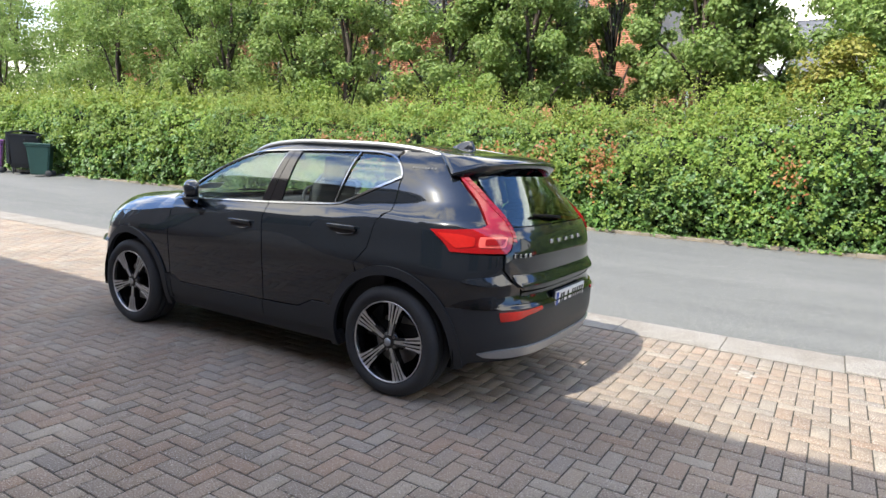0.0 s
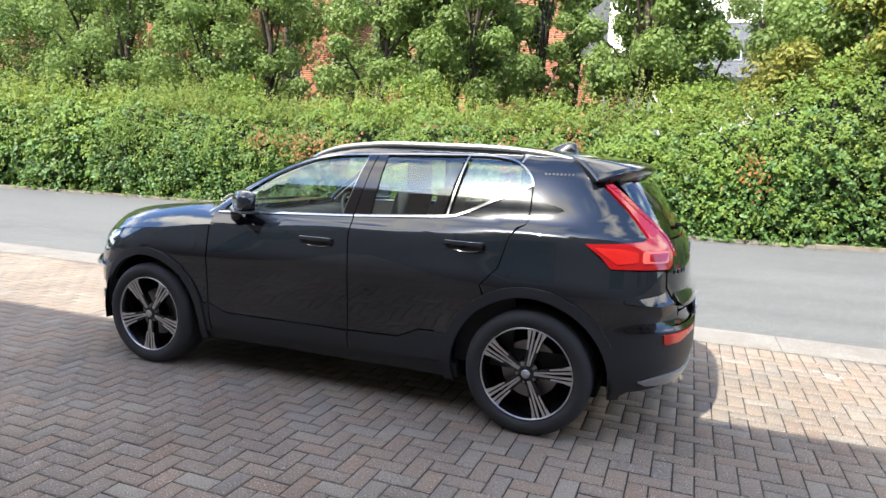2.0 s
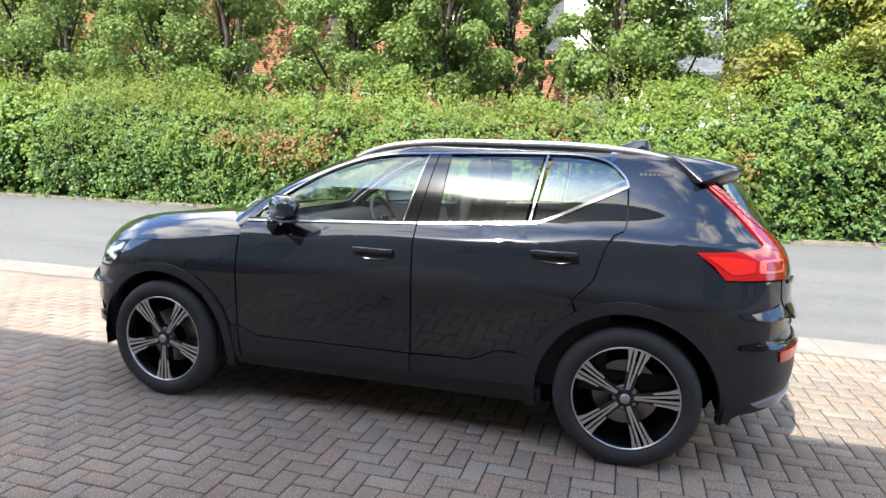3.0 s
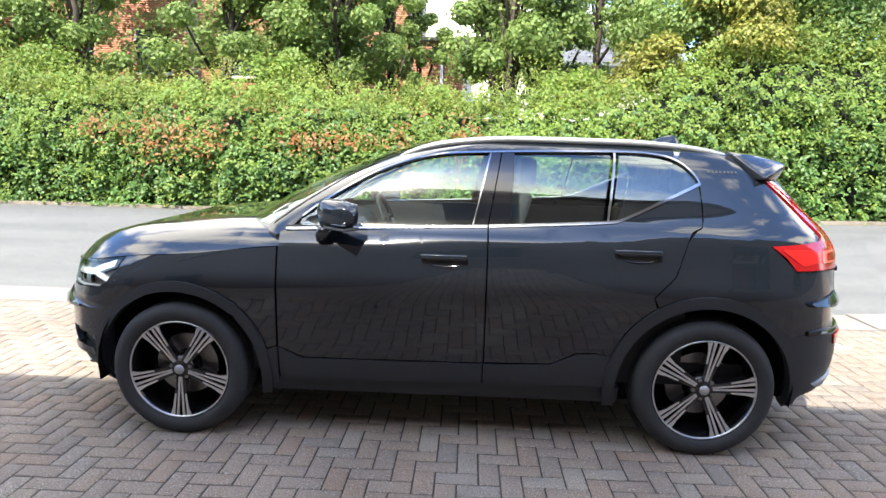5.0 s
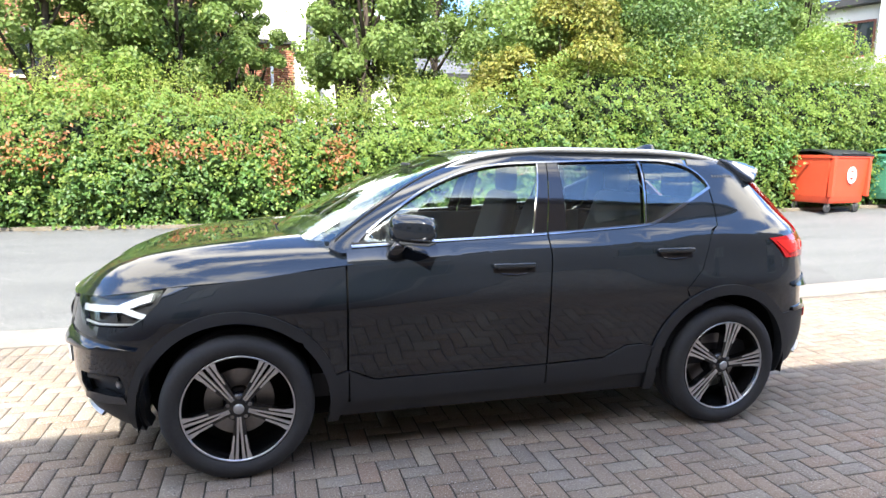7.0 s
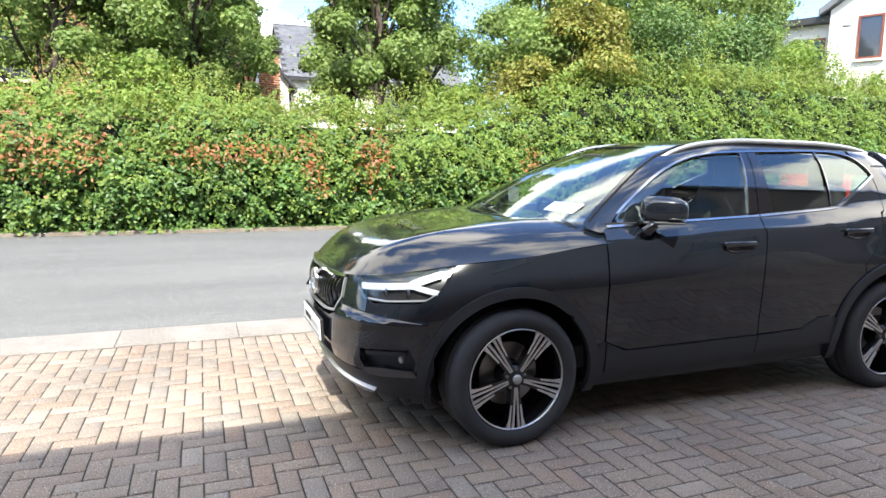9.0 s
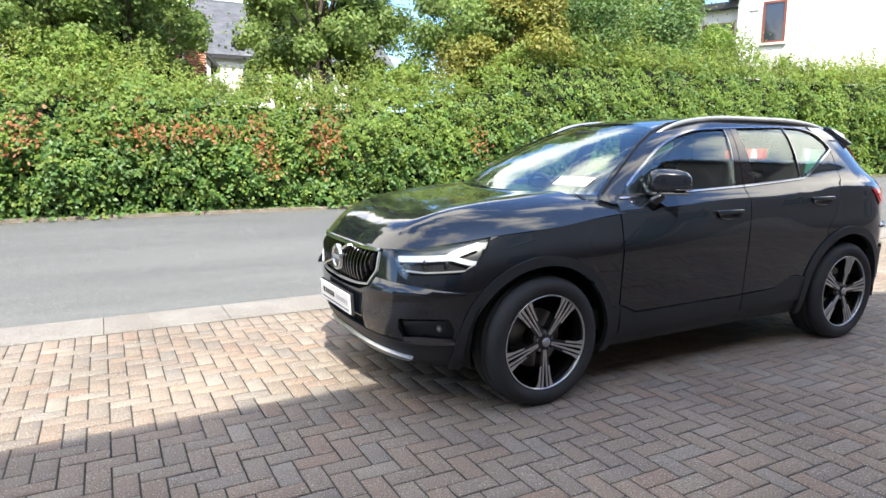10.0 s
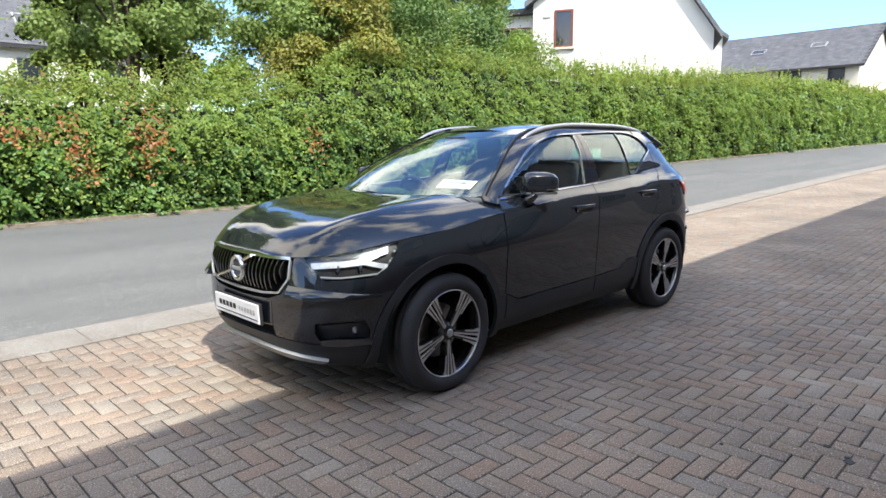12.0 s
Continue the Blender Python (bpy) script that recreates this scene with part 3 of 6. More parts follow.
# rear quarter with its pillar
TL_TIP, TL_B1 = (1.618, 1.093), (1.755, .972)
quarter = on_side([(1.0665, .820), (1.166, .928), (1.294, 1.168), (1.297, 1.392)])
quarter += on_side([(1.27, 1.44), (1.21, 1.50), (1.23, 1.545), (1.42, 1.555), (1.55, 1.52), (1.61, 1.45), (1.645, 1.402), (1.72, 1.335), (1.80, 1.262), (1.87, 1.185), (1.92, 1.130), (1.90, 1.108), (1.80, 1.098)])
quarter += on_side([TL_TIP, TL_B1])
quarter += [(along(.962, y=-.705, rear=True), .962), (along(.874, y=-.712, rear=True), .874), (along(.80, y=-.66, rear=True), .80), (along(.76, y=-.60, rear=True), .76)]
quarter += [(along(.675, y=-.60, rear=True), .675), (along(.65, y=-.78, rear=True), .645), (along(.637, x=1.80), .637)]
quarter += on_side(rear_arch(ARCH_OUT, 37, 120))
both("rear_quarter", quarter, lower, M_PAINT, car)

# pillars and roof edge round the side windows
glass_top = spline([(-.72, 1.165), (-.60, 1.252), (-.35, 1.398), (-.06, 1.490), (.33, 1.516), (.90, 1.530), (1.10, 1.520), (1.20, 1.490), (1.27, 1.43), (1.295, 1.385)], 5)
pillar = [(along(z, x=x, upper=True), z) for x, z in glass_top if x < 1.19]
rim_up = [(1.20, 1.552), (.9, 1.588), (.4, 1.590), (.1, 1.575)]
pillar += on_side(rim_up, True)
A_EDGE = [(-.03, 1.556), (-.13, 1.538), (-.31, 1.478), (-.475, 1.402), (-.645, 1.302), (-.78, 1.212), (-.90, 1.122), (-.91, 1.095), (-.85, 1.072), (-.80, 1.075), (-.775, 1.11)]
pillar += on_side(A_EDGE, True)
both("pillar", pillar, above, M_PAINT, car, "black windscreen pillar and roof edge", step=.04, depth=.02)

# side glazing
def inside_glass(x0, x1, upto=glass_top):
    low = [p for p in [(-.72, 1.103)] + list(belt) + kick if x0 <= p[0] <= x1]
    top = [p for p in upto if x0 <= p[0] <= x1]
    return low, top

both("window", on_side([(-.735, 1.135)] + [(-.71, 1.104)] + [(x, z + .002) for x, z in belt if -.69 < x < .15] + [(.152, 1.143), (.235, 1.512)]
                       + [p for p in glass_top[::-1] if p[0] < .21], True), above, M_GLASS, front_doors, "clear side window", lift=-.006, depth=.004)
both("window", on_side([(.345, 1.152)] + [(x, z + .002) for x, z in belt if .36 < x < .79] + [(.80, 1.182), (.862, 1.527)]
                       + [p for p in glass_top[::-1] if .37 < p[0] < .85] + [(.362, 1.517)], True), above, M_GLASS, rear_doors, "clear rear side window", lift=-.006, depth=.004)
both("window", on_side([(.845, 1.19), (.905, 1.20)] + kick[1:] + [p for p in glass_top[::-1] if .91 < p[0] < 1.29] + [(.905, 1.528)], True), above, M_PRIVACY, rear_doors, "dark fixed quarter window", lift=-.006, depth=.004)
both("door_pillar", on_side([(.154, 1.15), (.228, 1.148), (.292, 1.516), (.237, 1.514)], True), above, M_GLOSSBLACK, front_doors, "gloss black door pillar trim", lift=.003)
both("door_pillar", on_side([(.234, 1.15), (.343, 1.155), (.361, 1.516), (.298, 1.515)], True), above, M_GLOSSBLACK, rear_doors, "gloss black door pillar trim", lift=.003)
# bright trim
both("belt_trim", on_side(ribbon([(x, z) for x, z in spline([(-.80, 1.098), (-.39, 1.118), (.226, 1.144)], 6)], .012), True), above, M_TRIMSILVER, front_doors, "satin chrome window trim", lift=.008, step=.08)
both("belt_trim", on_side(ribbon(spline([(.236, 1.145), (.60, 1.166), (.835, 1.182), (.92, 1.203), (1.10, 1.287), (1.298, 1.380)], 5), .014), True), above, M_TRIMSILVER, rear_doors, "satin chrome window trim", lift=.008, step=.08)
both("window_trim", on_side(ribbon(glass_top, .009), True), above, M_TRIMSILVER, car, "satin chrome trim over the side windows", lift=.006, step=.08)
both("window_divider", on_side([(.821, 1.18), (.833, 1.185), (.887, 1.528), (.876, 1.527)], True), above, M_TRIMSILVER, rear_doors, "satin chrome window divider", lift=.004)
both("window_edge", on_side([(.152, 1.152), (.158, 1.152), (.242, 1.512), (.236, 1.512)], True), above, M_TRIMSILVER, front_doors, "bright edge of the front side window", lift=.005)

# door handles
for doors, x0, z0 in ((front_doors, .025, .990), (rear_doors, .976, 1.041)):
    for side, door in zip((-1, 1), doors):
        y = side * (half_width(z0 - .02) + .002)
        h = soft_box((x0 - .125, -.012, z0 - .004), (x0 + .105, .014, z0 + .020), .009, 3)
        for v in h.verts:
            v.co.y += y + side * (.028 - 1.2 * (v.co.x - x0) ** 2)
        part("handle", h, M_PAINT, door, "black door handle", True)
        h = lathe([(.0, -.002), (.045, -.001), (.052, .003)], 20)
        for v in h.verts:
            v.co = Vector((v.co.x * 1.9 + x0, y + side * v.co.y, v.co.z * .62 + z0 - .012))
        part("handle_cup", h, M_GLOSSBLACK, door, "recess behind the door handle", True)

# roof, bonnet
roof_line = curve((-.45, 1.50), (-.2, 1.555), (0, 1.585), (.4, 1.608), (.9, 1.606), (1.3, 1.586), (1.7, 1.545), (2.0, 1.50))
roof = lambda x, y: np.array((x, y, roof_line(x) - .105 * abs(y / .6) ** 2.6))
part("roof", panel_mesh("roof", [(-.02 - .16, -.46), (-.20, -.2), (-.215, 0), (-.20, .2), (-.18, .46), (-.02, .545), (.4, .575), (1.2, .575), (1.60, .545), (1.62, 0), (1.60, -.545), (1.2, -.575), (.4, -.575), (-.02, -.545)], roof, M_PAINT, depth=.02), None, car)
shut = curve((-2.2, .845), (-2.1, .853), (-2.0, .870), (-1.85, .895), (-1.7, .922), (-1.6, .937), (-1.25, .968), (-.838, 1.018), (-.6, 1.03))
crest = curve((-2.17, .852), (-2.12, .905), (-2.05, .953), (-1.9, 1.015), (-1.7, 1.062), (-1.4, 1.098), (-1.1, 1.122), (-.8, 1.13))
HOOD_S0 = -.80
HOOD_S1 = 2 * (FRONT - ARC) - HOOD_S0


def bonnet(s, q):
    """The bonnet: s runs round its edge, q from the edge to the middle."""
    near = s if s >= FRONT - ARC else 2 * (FRONT - ARC) - s
    z = .93
    for _ in range(3):
        z = shut(skin(near, z)[0])
    p = skin(near, z)
    y = p[1]
    u = min(1, max(0, (FRONT - near) / ARC))
    xi = p[0] + .50 * u ** 2
    x = p[0] + (xi - p[0]) * q
    yy = y * (1 - q)
    top = crest(x)
    # a soft ridge runs along each side of the bonnet
    fold = .012 * math.exp(-((abs(yy) - .55) / .09) ** 2) * min(1, q * 4)
    zz = z + (top - z) * (1 - (1 - min(1, q * 1.15)) ** 6.0) + fold
    return np.array((x, yy if s >= FRONT - ARC else -yy, zz))


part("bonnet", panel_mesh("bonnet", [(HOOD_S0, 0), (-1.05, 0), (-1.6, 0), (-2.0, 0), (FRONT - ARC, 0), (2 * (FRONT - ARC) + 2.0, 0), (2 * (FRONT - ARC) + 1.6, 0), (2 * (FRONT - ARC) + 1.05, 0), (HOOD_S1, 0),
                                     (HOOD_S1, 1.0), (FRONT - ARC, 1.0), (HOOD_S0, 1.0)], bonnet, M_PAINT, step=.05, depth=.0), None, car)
# windscreen, cowl and wipers
edge = []
for x, z in A_EDGE[:7]:
    edge.append((along(z, x=x + .012, upper=True), z))
far = [(2 * (screen(z) + .42 - ARC) - s, z) for s, z in edge]
part("windscreen", panel_mesh("windscreen", edge + far[::-1], above, M_SCREEN, depth=.004, lift=-.004), None, car, "tilted clear windscreen")
both("screen_seal", ribbon([(along(z, x=x + .022, upper=True), z) for x, z in A_EDGE[:7]], .02), above, M_DARK, car, "black seal beside the windscreen", lift=.001, depth=.004, step=.06)
part("cowl", panel_mesh("cowl", [(along(1.06, x=-1.12, upper=True), 1.06), (along(1.13, x=-1.06, upper=True), 1.125)] + [(2 * (screen(1.125) + .42 - ARC) - along(1.13, x=-1.06, upper=True), 1.125), (2 * (screen(1.06) + .42 - ARC) - along(1.06, x=-1.12, upper=True), 1.06)], above, M_DARK, depth=0, lift=-.008), None, car, "black plastic cowl below the windscreen")
for pts in ([(-1.10, -.50, 1.13), (-1.15, -.2, 1.135), (-1.16, .12, 1.135)], [(-1.15, .05, 1.14), (-1.10, .38, 1.145), (-.99, .66, 1.15)]):
    part("wiper", tube([(x + .01, y, z - .02) for x, y, z in spline(pts, 4)], .008, 6), M_DARK, car, "black windscreen wiper", True)

# tailgate
def across(zs, ys):
    return [(along(z, y=y, rear=True), z) for z, y in zip(zs, ys)]

left = across((1.118, 1.10, 1.075, .985, .962, .874, .80, .745), (-.585, -.598, -.605, -.658, -.695, -.70, -.645, -.58))
mirror_s = lambda s, z: 2 * (REAR - .25 * max(0, z - 1.05) + ARC) - s
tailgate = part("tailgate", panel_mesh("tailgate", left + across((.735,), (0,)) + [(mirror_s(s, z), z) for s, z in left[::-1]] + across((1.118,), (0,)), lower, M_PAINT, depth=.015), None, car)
left = across((1.415, 1.36, 1.24, 1.16, 1.126), (-.555, -.575, -.583, -.583, -.578))
part("rear_window", panel_mesh("rear_window", left + [(mirror_s(s, z), z) for s, z in left[::-1]], lower, M_PRIVACY, depth=.004, lift=-.003), None, tailgate, "dark tinted rear window")
wiper = tube([(2.075, .02, 1.155), (2.08, -.10, 1.165), (2.05, -.36, 1.185)], .011, 6)
part("rear_wiper", wiper, M_DARK, tailgate, "black rear wiper", True)
# raised ledge above the number plate
part("ledge", panel_mesh("ledge", across((.845, .80, .768), (-.655, -.64, -.60)) + across((.768, .80, .845), (.60, .64, .655)), ledge(.845, .775, .034), M_PAINT, depth=.04, lift=.001), None, tailgate, "glossy black ledge across the tailgate")
# spoiler over the rear window: a wing with a cheek running down each side to the tail lamp
bm = bmesh.new()
loops = []
for f in np.linspace(-1, 1, 25):
    k = abs(f)
    y = .555 * f
    xf, x1, z1 = 1.61 - .12 * k ** 4, 1.905 - .085 * k ** 2.4 - .03 * k ** 10, 1.513 - .022 * k ** 3
    zf = roof_line(xf) - .022 * k ** 2
    ring = [(xf, y, zf), ((xf + x1) / 2, y, (zf + z1) / 2 + .008), (x1 - .03, y, z1 + .004), (x1, y, z1 - .012), (x1 - .010, y, z1 - .042), (1.80 - .06 * k ** 4, y, z1 - .11), (xf + .10, y, z1 - .13)]
    cheek = [(1.475, .585, 1.550), (1.56, .604, 1.508), (1.618, .648, 1.452), (1.640, .692, 1.422), (1.637, .692, 1.415), (1.630, .680, 1.410), (1.60, .65, 1.408)]
    if f == -1:
        loops.append([bm.verts.new((p[0], -p[1], p[2])) for p in cheek])
    loops.append([bm.verts.new(p) for p in ring])
    if f == 1:
        loops.append([bm.verts.new(p) for p in cheek])
for a, b in zip(loops, loops[1:]):
    for i in range(len(a)):
        j = (i + 1) % len(a)
        bm.faces.new((a[i], a[j], b[j], b[i]))
bm.faces.new(loops[0])
bm.faces.new(loops[-1])
bmesh.ops.recalc_face_normals(bm, faces=bm.faces[:])
spoiler = part("spoiler", bm, M_PAINT, tailgate, "black roof spoiler over the rear window", True)
spoiler.modifiers.new("edges", "BEVEL").width = .008
part("brake_light", soft_box((1.842, -.14, 1.452), (1.858, .14, 1.466), .003, 1), M_REDDARK, spoiler, "dark red high brake light")

# tail lamps: a tall stem beside the rear window and a foot round the corner
def tail_lamp(mirror):
    stem = [(along(z, y=y, rear=True), z) for z, y in ((1.405, -.600), (1.33, -.598), (1.25, -.594), (1.18, -.592), (1.13, -.598), (1.085, -.610), (.995, -.662), (.972, -.690))]
    foot = [(along(.972, x=1.80), .972)] + on_side([TL_B1, (1.70, 1.035), TL_TIP, (1.80, 1.103), (1.90, 1.113), (1.925, 1.132), (1.875, 1.190), (1.805, 1.268), (1.725, 1.342), (1.65, 1.408)])
    lamp = part("tail_lamp", panel_mesh("tail_lamp", stem + foot, lower, M_RED, lift=.008, depth=.03, step=.03, mirror=mirror), None, car, "red lens tail lamp with a tall stem")
    # darker ribbed edge up the stem, and the pale clear pocket in the foot
    for i in range(16):
        z0, z1 = 1.392 - i * .0225, 1.392 - i * .0225 - .017
        y0, y1 = (-.603 - .012 * max(0, (1.12 - z)) / .1 for z in (z0, z1))
        cell = [(along(z, y=y, rear=True), z) for z, y in ((z0, y0), (z1, y1), (z1, y1 - .022), (z0, y0 - .022))]
        part("lens_rib", panel_mesh("lens_rib", cell, lower, M_REDDARK, lift=.012, depth=.005, step=.03, mirror=mirror), None, lamp, "deep red ribbed edge")
    pocket = [(along(z, x=x), z) for x, z in ((1.905, 1.065), (1.905, 1.005))] + [(along(z, y=y, rear=True), z) for z, y in ((1.005, -.690), (1.065, -.660))]
    part("lens_frame", panel_mesh("lens_frame", rounded(pocket, .02), lower, M_PALERED, lift=.012, depth=.006, step=.03, mirror=mirror), None, lamp, "paler red framed pocket in the lamp")
    pocket = [(along(z, x=x), z) for x, z in ((1.935, 1.055), (1.935, 1.018))] + [(along(z, y=y, rear=True), z) for z, y in ((1.018, -.705), (1.055, -.675))]
    part("lens_core", panel_mesh("lens_core", rounded(pocket, .012), lower, M_REDDARK, lift=.016, depth=.006, step=.03, mirror=mirror), None, lamp, "deep red core of the lamp")
    wedge = on_side([(1.665, 1.078), (1.80, 1.075), (1.885, 1.06), (1.885, 1.01), (1.785, .995)])
    part("lens_wedge", panel_mesh("lens_wedge", rounded(wedge, .012), lower, M_WEDGE, lift=.012, depth=.006, step=.03, mirror=mirror), None, lamp, "brighter red wedge of the lamp")


tail_lamp(False)
tail_lamp(True)

both("quarter_crease", [(along(.815, x=1.84), .812), (along(.845, x=2.0), .840), (along(.855, y=-.715, rear=True), .853), (along(.79, y=-.672, rear=True), .795), (along(.785, x=1.98), .782), (along(.80, x=1.84), .80)],
     ledge(.86, .785, .030), M_PAINT, car, "pressed crease in the rear quarter", lift=.001, depth=.03, step=.03)


# rear bumper
def wrap(z0, z1, x, k=12, upper_edge=None):
    """An outline right round the tail between two heights, from x on one side to x on the other."""
    a, b = along(z0, x=x), along(z1, x=x)
    far_a, far_b = mirror_s(a, z0), mirror_s(b, z1)
    top = [(a + (far_a - a) * i / k, z0) for i in range(k + 1)]
    return top + [(far_b + (b - far_b) * i / k, z1) for i in range(k + 1)]


part("rear_valance", panel_mesh("rear_valance", wrap(.732, .668, 2.105), lower, M_PAINT, depth=.02), None, car, "black painted strip under the tailgate")
near_edge = on_side(rear_arch(.46, -12, 40, 12))
far_edge = [(mirror_s(q, z), z) for q, z in near_edge]
top_edge = [(along(.655, y=y, rear=True), .652) for y in (-.80, -.6, -.3, 0, .3, .6, .80)]
low_edge = [(along(.34, y=y, rear=True), z) for y, z in ((.80, .305), (.62, .335), (.3, .338), (0, .338), (-.3, .338), (-.62, .335), (-.80, .305))]
rear_bumper = part("rear_bumper", panel_mesh("rear_bumper", near_edge + top_edge + far_edge[::-1] + low_edge, lower, M_CLAD, depth=.05, lift=.004), None, car, "matt grey plastic rear bumper")
part("bumper_ledge", panel_mesh("bumper_ledge", wrap(.664, .640, 1.85, 20), lower, M_GLOSSBLACK, depth=.02, lift=.012), None, rear_bumper, "rim of the rear bumper")
c = REAR + ARC
skid = spline([(along(.375, x=1.93), .372), (along(.40, y=-.70, rear=True), .40), (along(.405, y=-.4, rear=True), .405), (c, .405)], 4)
skid = skid + [(2 * c - s, z) for s, z in skid[::-1][1:]]
low = spline([(along(.355, x=1.96), .352), (along(.35, y=-.66, rear=True), .345), (along(.345, y=-.4, rear=True), .345), (c, .345)], 4)
low = low + [(2 * c - s, z) for s, z in low[::-1][1:]]
part("skid_plate", panel_mesh("skid_plate", skid + low[::-1], lower, M_SILVER, depth=.02, lift=.018), None, rear_bumper, "silver trim under the rear bumper")
for m in (False, True):
    shape = [(along(z, y=y, rear=True), z) for z, y in ((.628, -.745), (.632, -.62), (.640, -.44), (.622, -.44), (.600, -.58), (.580, -.64), (.572, -.735))]
    part("reflector", panel_mesh("reflector", rounded(shape, .012), lower, M_REFLEX, lift=.012, depth=.012, step=.03, mirror=m), None, rear_bumper, "orange-red reflector")


def plate(parent, x, facing, z, tilt, blue):
    """A pale registration plate with dark bars."""
    def place(bm):
        for v in bm.verts:
            v.co = Vector((x + facing * v.co.x + v.co.z * tilt, v.co.y * facing, z + v.co.z))
        bmesh.ops.recalc_face_normals(bm, faces=bm.faces[:])
        return bm
    p = part("number_plate", place(soft_box((0, -.26, -.057), (.012, .26, .057), .005, 2)), M_WHITE, parent, "white registration plate with dark bars")
    part("plate_frame", place(soft_box((-.014, -.268, -.064), (.004, .268, .064), .004, 1)), M_INK, p, "black plate surround")
    return p, place


rp, place = plate(rear_bumper, 2.185, 1, .645, .06, True)
for i, (y, w) in enumerate(((-.165, .03), (-.125, .03), (-.085, .012), (-.045, .03), (-.005, .012), (.04, .03), (.085, .03), (.13, .03), (.175, .03), (.22, .03))):
    part("plate_bar", place(soft_box((.011, y - w / 2, -.036 if w > .02 else -.006), (.0135, y + w / 2, .036 if w > .02 else .006), .001, 1)), M_INK, rp, "dark bar on the plate")
part("plate_band", place(soft_box((.011, -.252, -.05), (.0132, -.21, .05), .001, 1)), M_BLUE, rp, "blue band on the plate")
# badges: plain bright shapes
for i in range(5):
    y = -.24 + i * .12
    x = float(skin(along(1.02, y=y, rear=True), 1.02)[0])
    part("badge_shape", soft_box((x - .003, y - .022, 1.006), (x + .005, y + .022, 1.033), .003, 1), M_CHROME, tailgate, "bright badge shape")
for i in range(4):
    y = -.635 + i * .038
    x = float(skin(along(.955, y=y, rear=True), .955)[0])
    part("badge_shape", soft_box((x + .001, y - .015, .944), (x + .006, y + .012, .968), .002, 1), M_CHROME, tailgate, "small bright badge shape")

# ---- nose ----
ns = lambda z, y: (along(z, y=y), z)
c = FRONT - ARC
mirror_f = lambda pts: [(2 * c - s, z) for s, z in pts]
half = on_side([(-1.775, .56), (-1.775, .69), (-1.755, .795)]) + [ns(.748, -.80), ns(.735, -.64), ns(.82, -.545), ns(.856, -.518), ns(.850, -.462), ns(.735, -.465), ns(.648, -.405), ns(.61, -.33)]
half += [ns(.397, -.33), ns(.387, -.55), ns(.382, -.68)]
half += [ns(.405, -.68), ns(.402, -.615), ns(.450, -.60), ns(.503, -.605), ns(.512, -.70), ns(.518, -.785), ns(.46, -.795), ns(.405, -.785), ns(.405, -.68)]
half += [ns(.382, -.68), ns(.374, -.80)] + on_side([(-1.795, .386), (-1.795, .53)])
both("front_bumper", half, lower, M_PAINT, car, "black painted front bumper side", depth=.03)
part("front_bumper_middle", panel_mesh("front_bumper_middle", [ns(.60, -.325), ns(.645, -.395), ns(.612, -.3), ns(.600, 0)] + mirror_f([ns(.612, -.3), ns(.645, -.395), ns(.60, -.325)])
                                       + mirror_f([ns(.458, -.325)]) + [ns(.458, -.325)], lower, M_PAINT, depth=.02), None, car, "black painted band below the grille")
# sharp shoulder of the bumper below each headlamp
both("bumper_shoulder", [ns(.702, -.455), ns(.690, -.60), ns(.668, -.76), ns(.652, -.825), ns(.640, -.76), ns(.632, -.52), ns(.64, -.45)], ledge(.705, .650, .032), M_PAINT, car, "faceted bumper shoulder", lift=.002, depth=.04, step=.04)
low_half = [ns(.388, -.3), ns(.378, -.55), ns(.366, -.80)] + on_side([(-1.79, .378), (-1.785, .53), (-1.765, .545), (-1.765, .40), (-1.76, .245)]) + [ns(.228, -.62), ns(.245, -.3)]
front_low = part("front_valance", panel_mesh("front_valance", [ns(.39, 0)] + low_half + [ns(.25, 0)] + mirror_f(low_half[::-1]), lower, M_CLAD, depth=.05), None, car, "matt grey plastic lower bumper")
skid = spline([ns(.285, -.60), ns(.305, -.4), ns(.315, -.2), (c, .318)], 4)
low = spline([ns(.262, -.56), ns(.262, -.4), ns(.262, -.2), (c, .262)], 4)
part("skid_plate", panel_mesh("skid_plate", skid + mirror_f(skid[::-1][1:]) + mirror_f(low[:-1]) + low[::-1], lower, M_SILVER, depth=.02, lift=.02), None, front_low, "silver trim under the front bumper")
# fog lamp pockets; the lower lip's bright sky reflection is put into its colour
for m in (False, True):
    pocket = [ns(.525, -.58), ns(.535, -.80), ns(.385, -.80), ns(.385, -.58)]
    fp = part("fog_pocket", panel_mesh("fog_pocket", pocket, lower, M_CLAD, lift=-.05, depth=.0, mirror=m), None, car, "dark grey recess in the bumper corner")
    part("pocket_frame", panel_mesh("pocket_frame", ribbon([ns(.478, -.62), ns(.488, -.70), ns(.492, -.775)], .022), lower, M_CLAD, lift=-.02, depth=.03, mirror=m), None, fp, "grey bar across the recess")
    part("pocket_lip", panel_mesh("pocket_lip", [ns(.410, -.625), ns(.418, -.70), ns(.412, -.785), ns(.384, -.788), ns(.380, -.70), ns(.384, -.62)], ledge(.418, .382, .012), M_BAR, lift=.006, depth=.05, mirror=m), None, fp, "glossy black lip below the recess, sky reflection put into a chrome colour")
    lamp = lathe([(0, 0), (.03, .002), (.034, .012), (.036, .03)], 20)
    q = skin(*ns(.455, -.755))
    for v in lamp.verts:
        v.co = Vector((v.co.x * .6, v.co.y, v.co.z * .8)) * .8 + Vector(q) + Vector((.032, .030, 0))
        if m:
            v.co.y = -v.co.y
    part("fog_lamp", lamp, M_SILVER, fp, "round fog lamp", True)

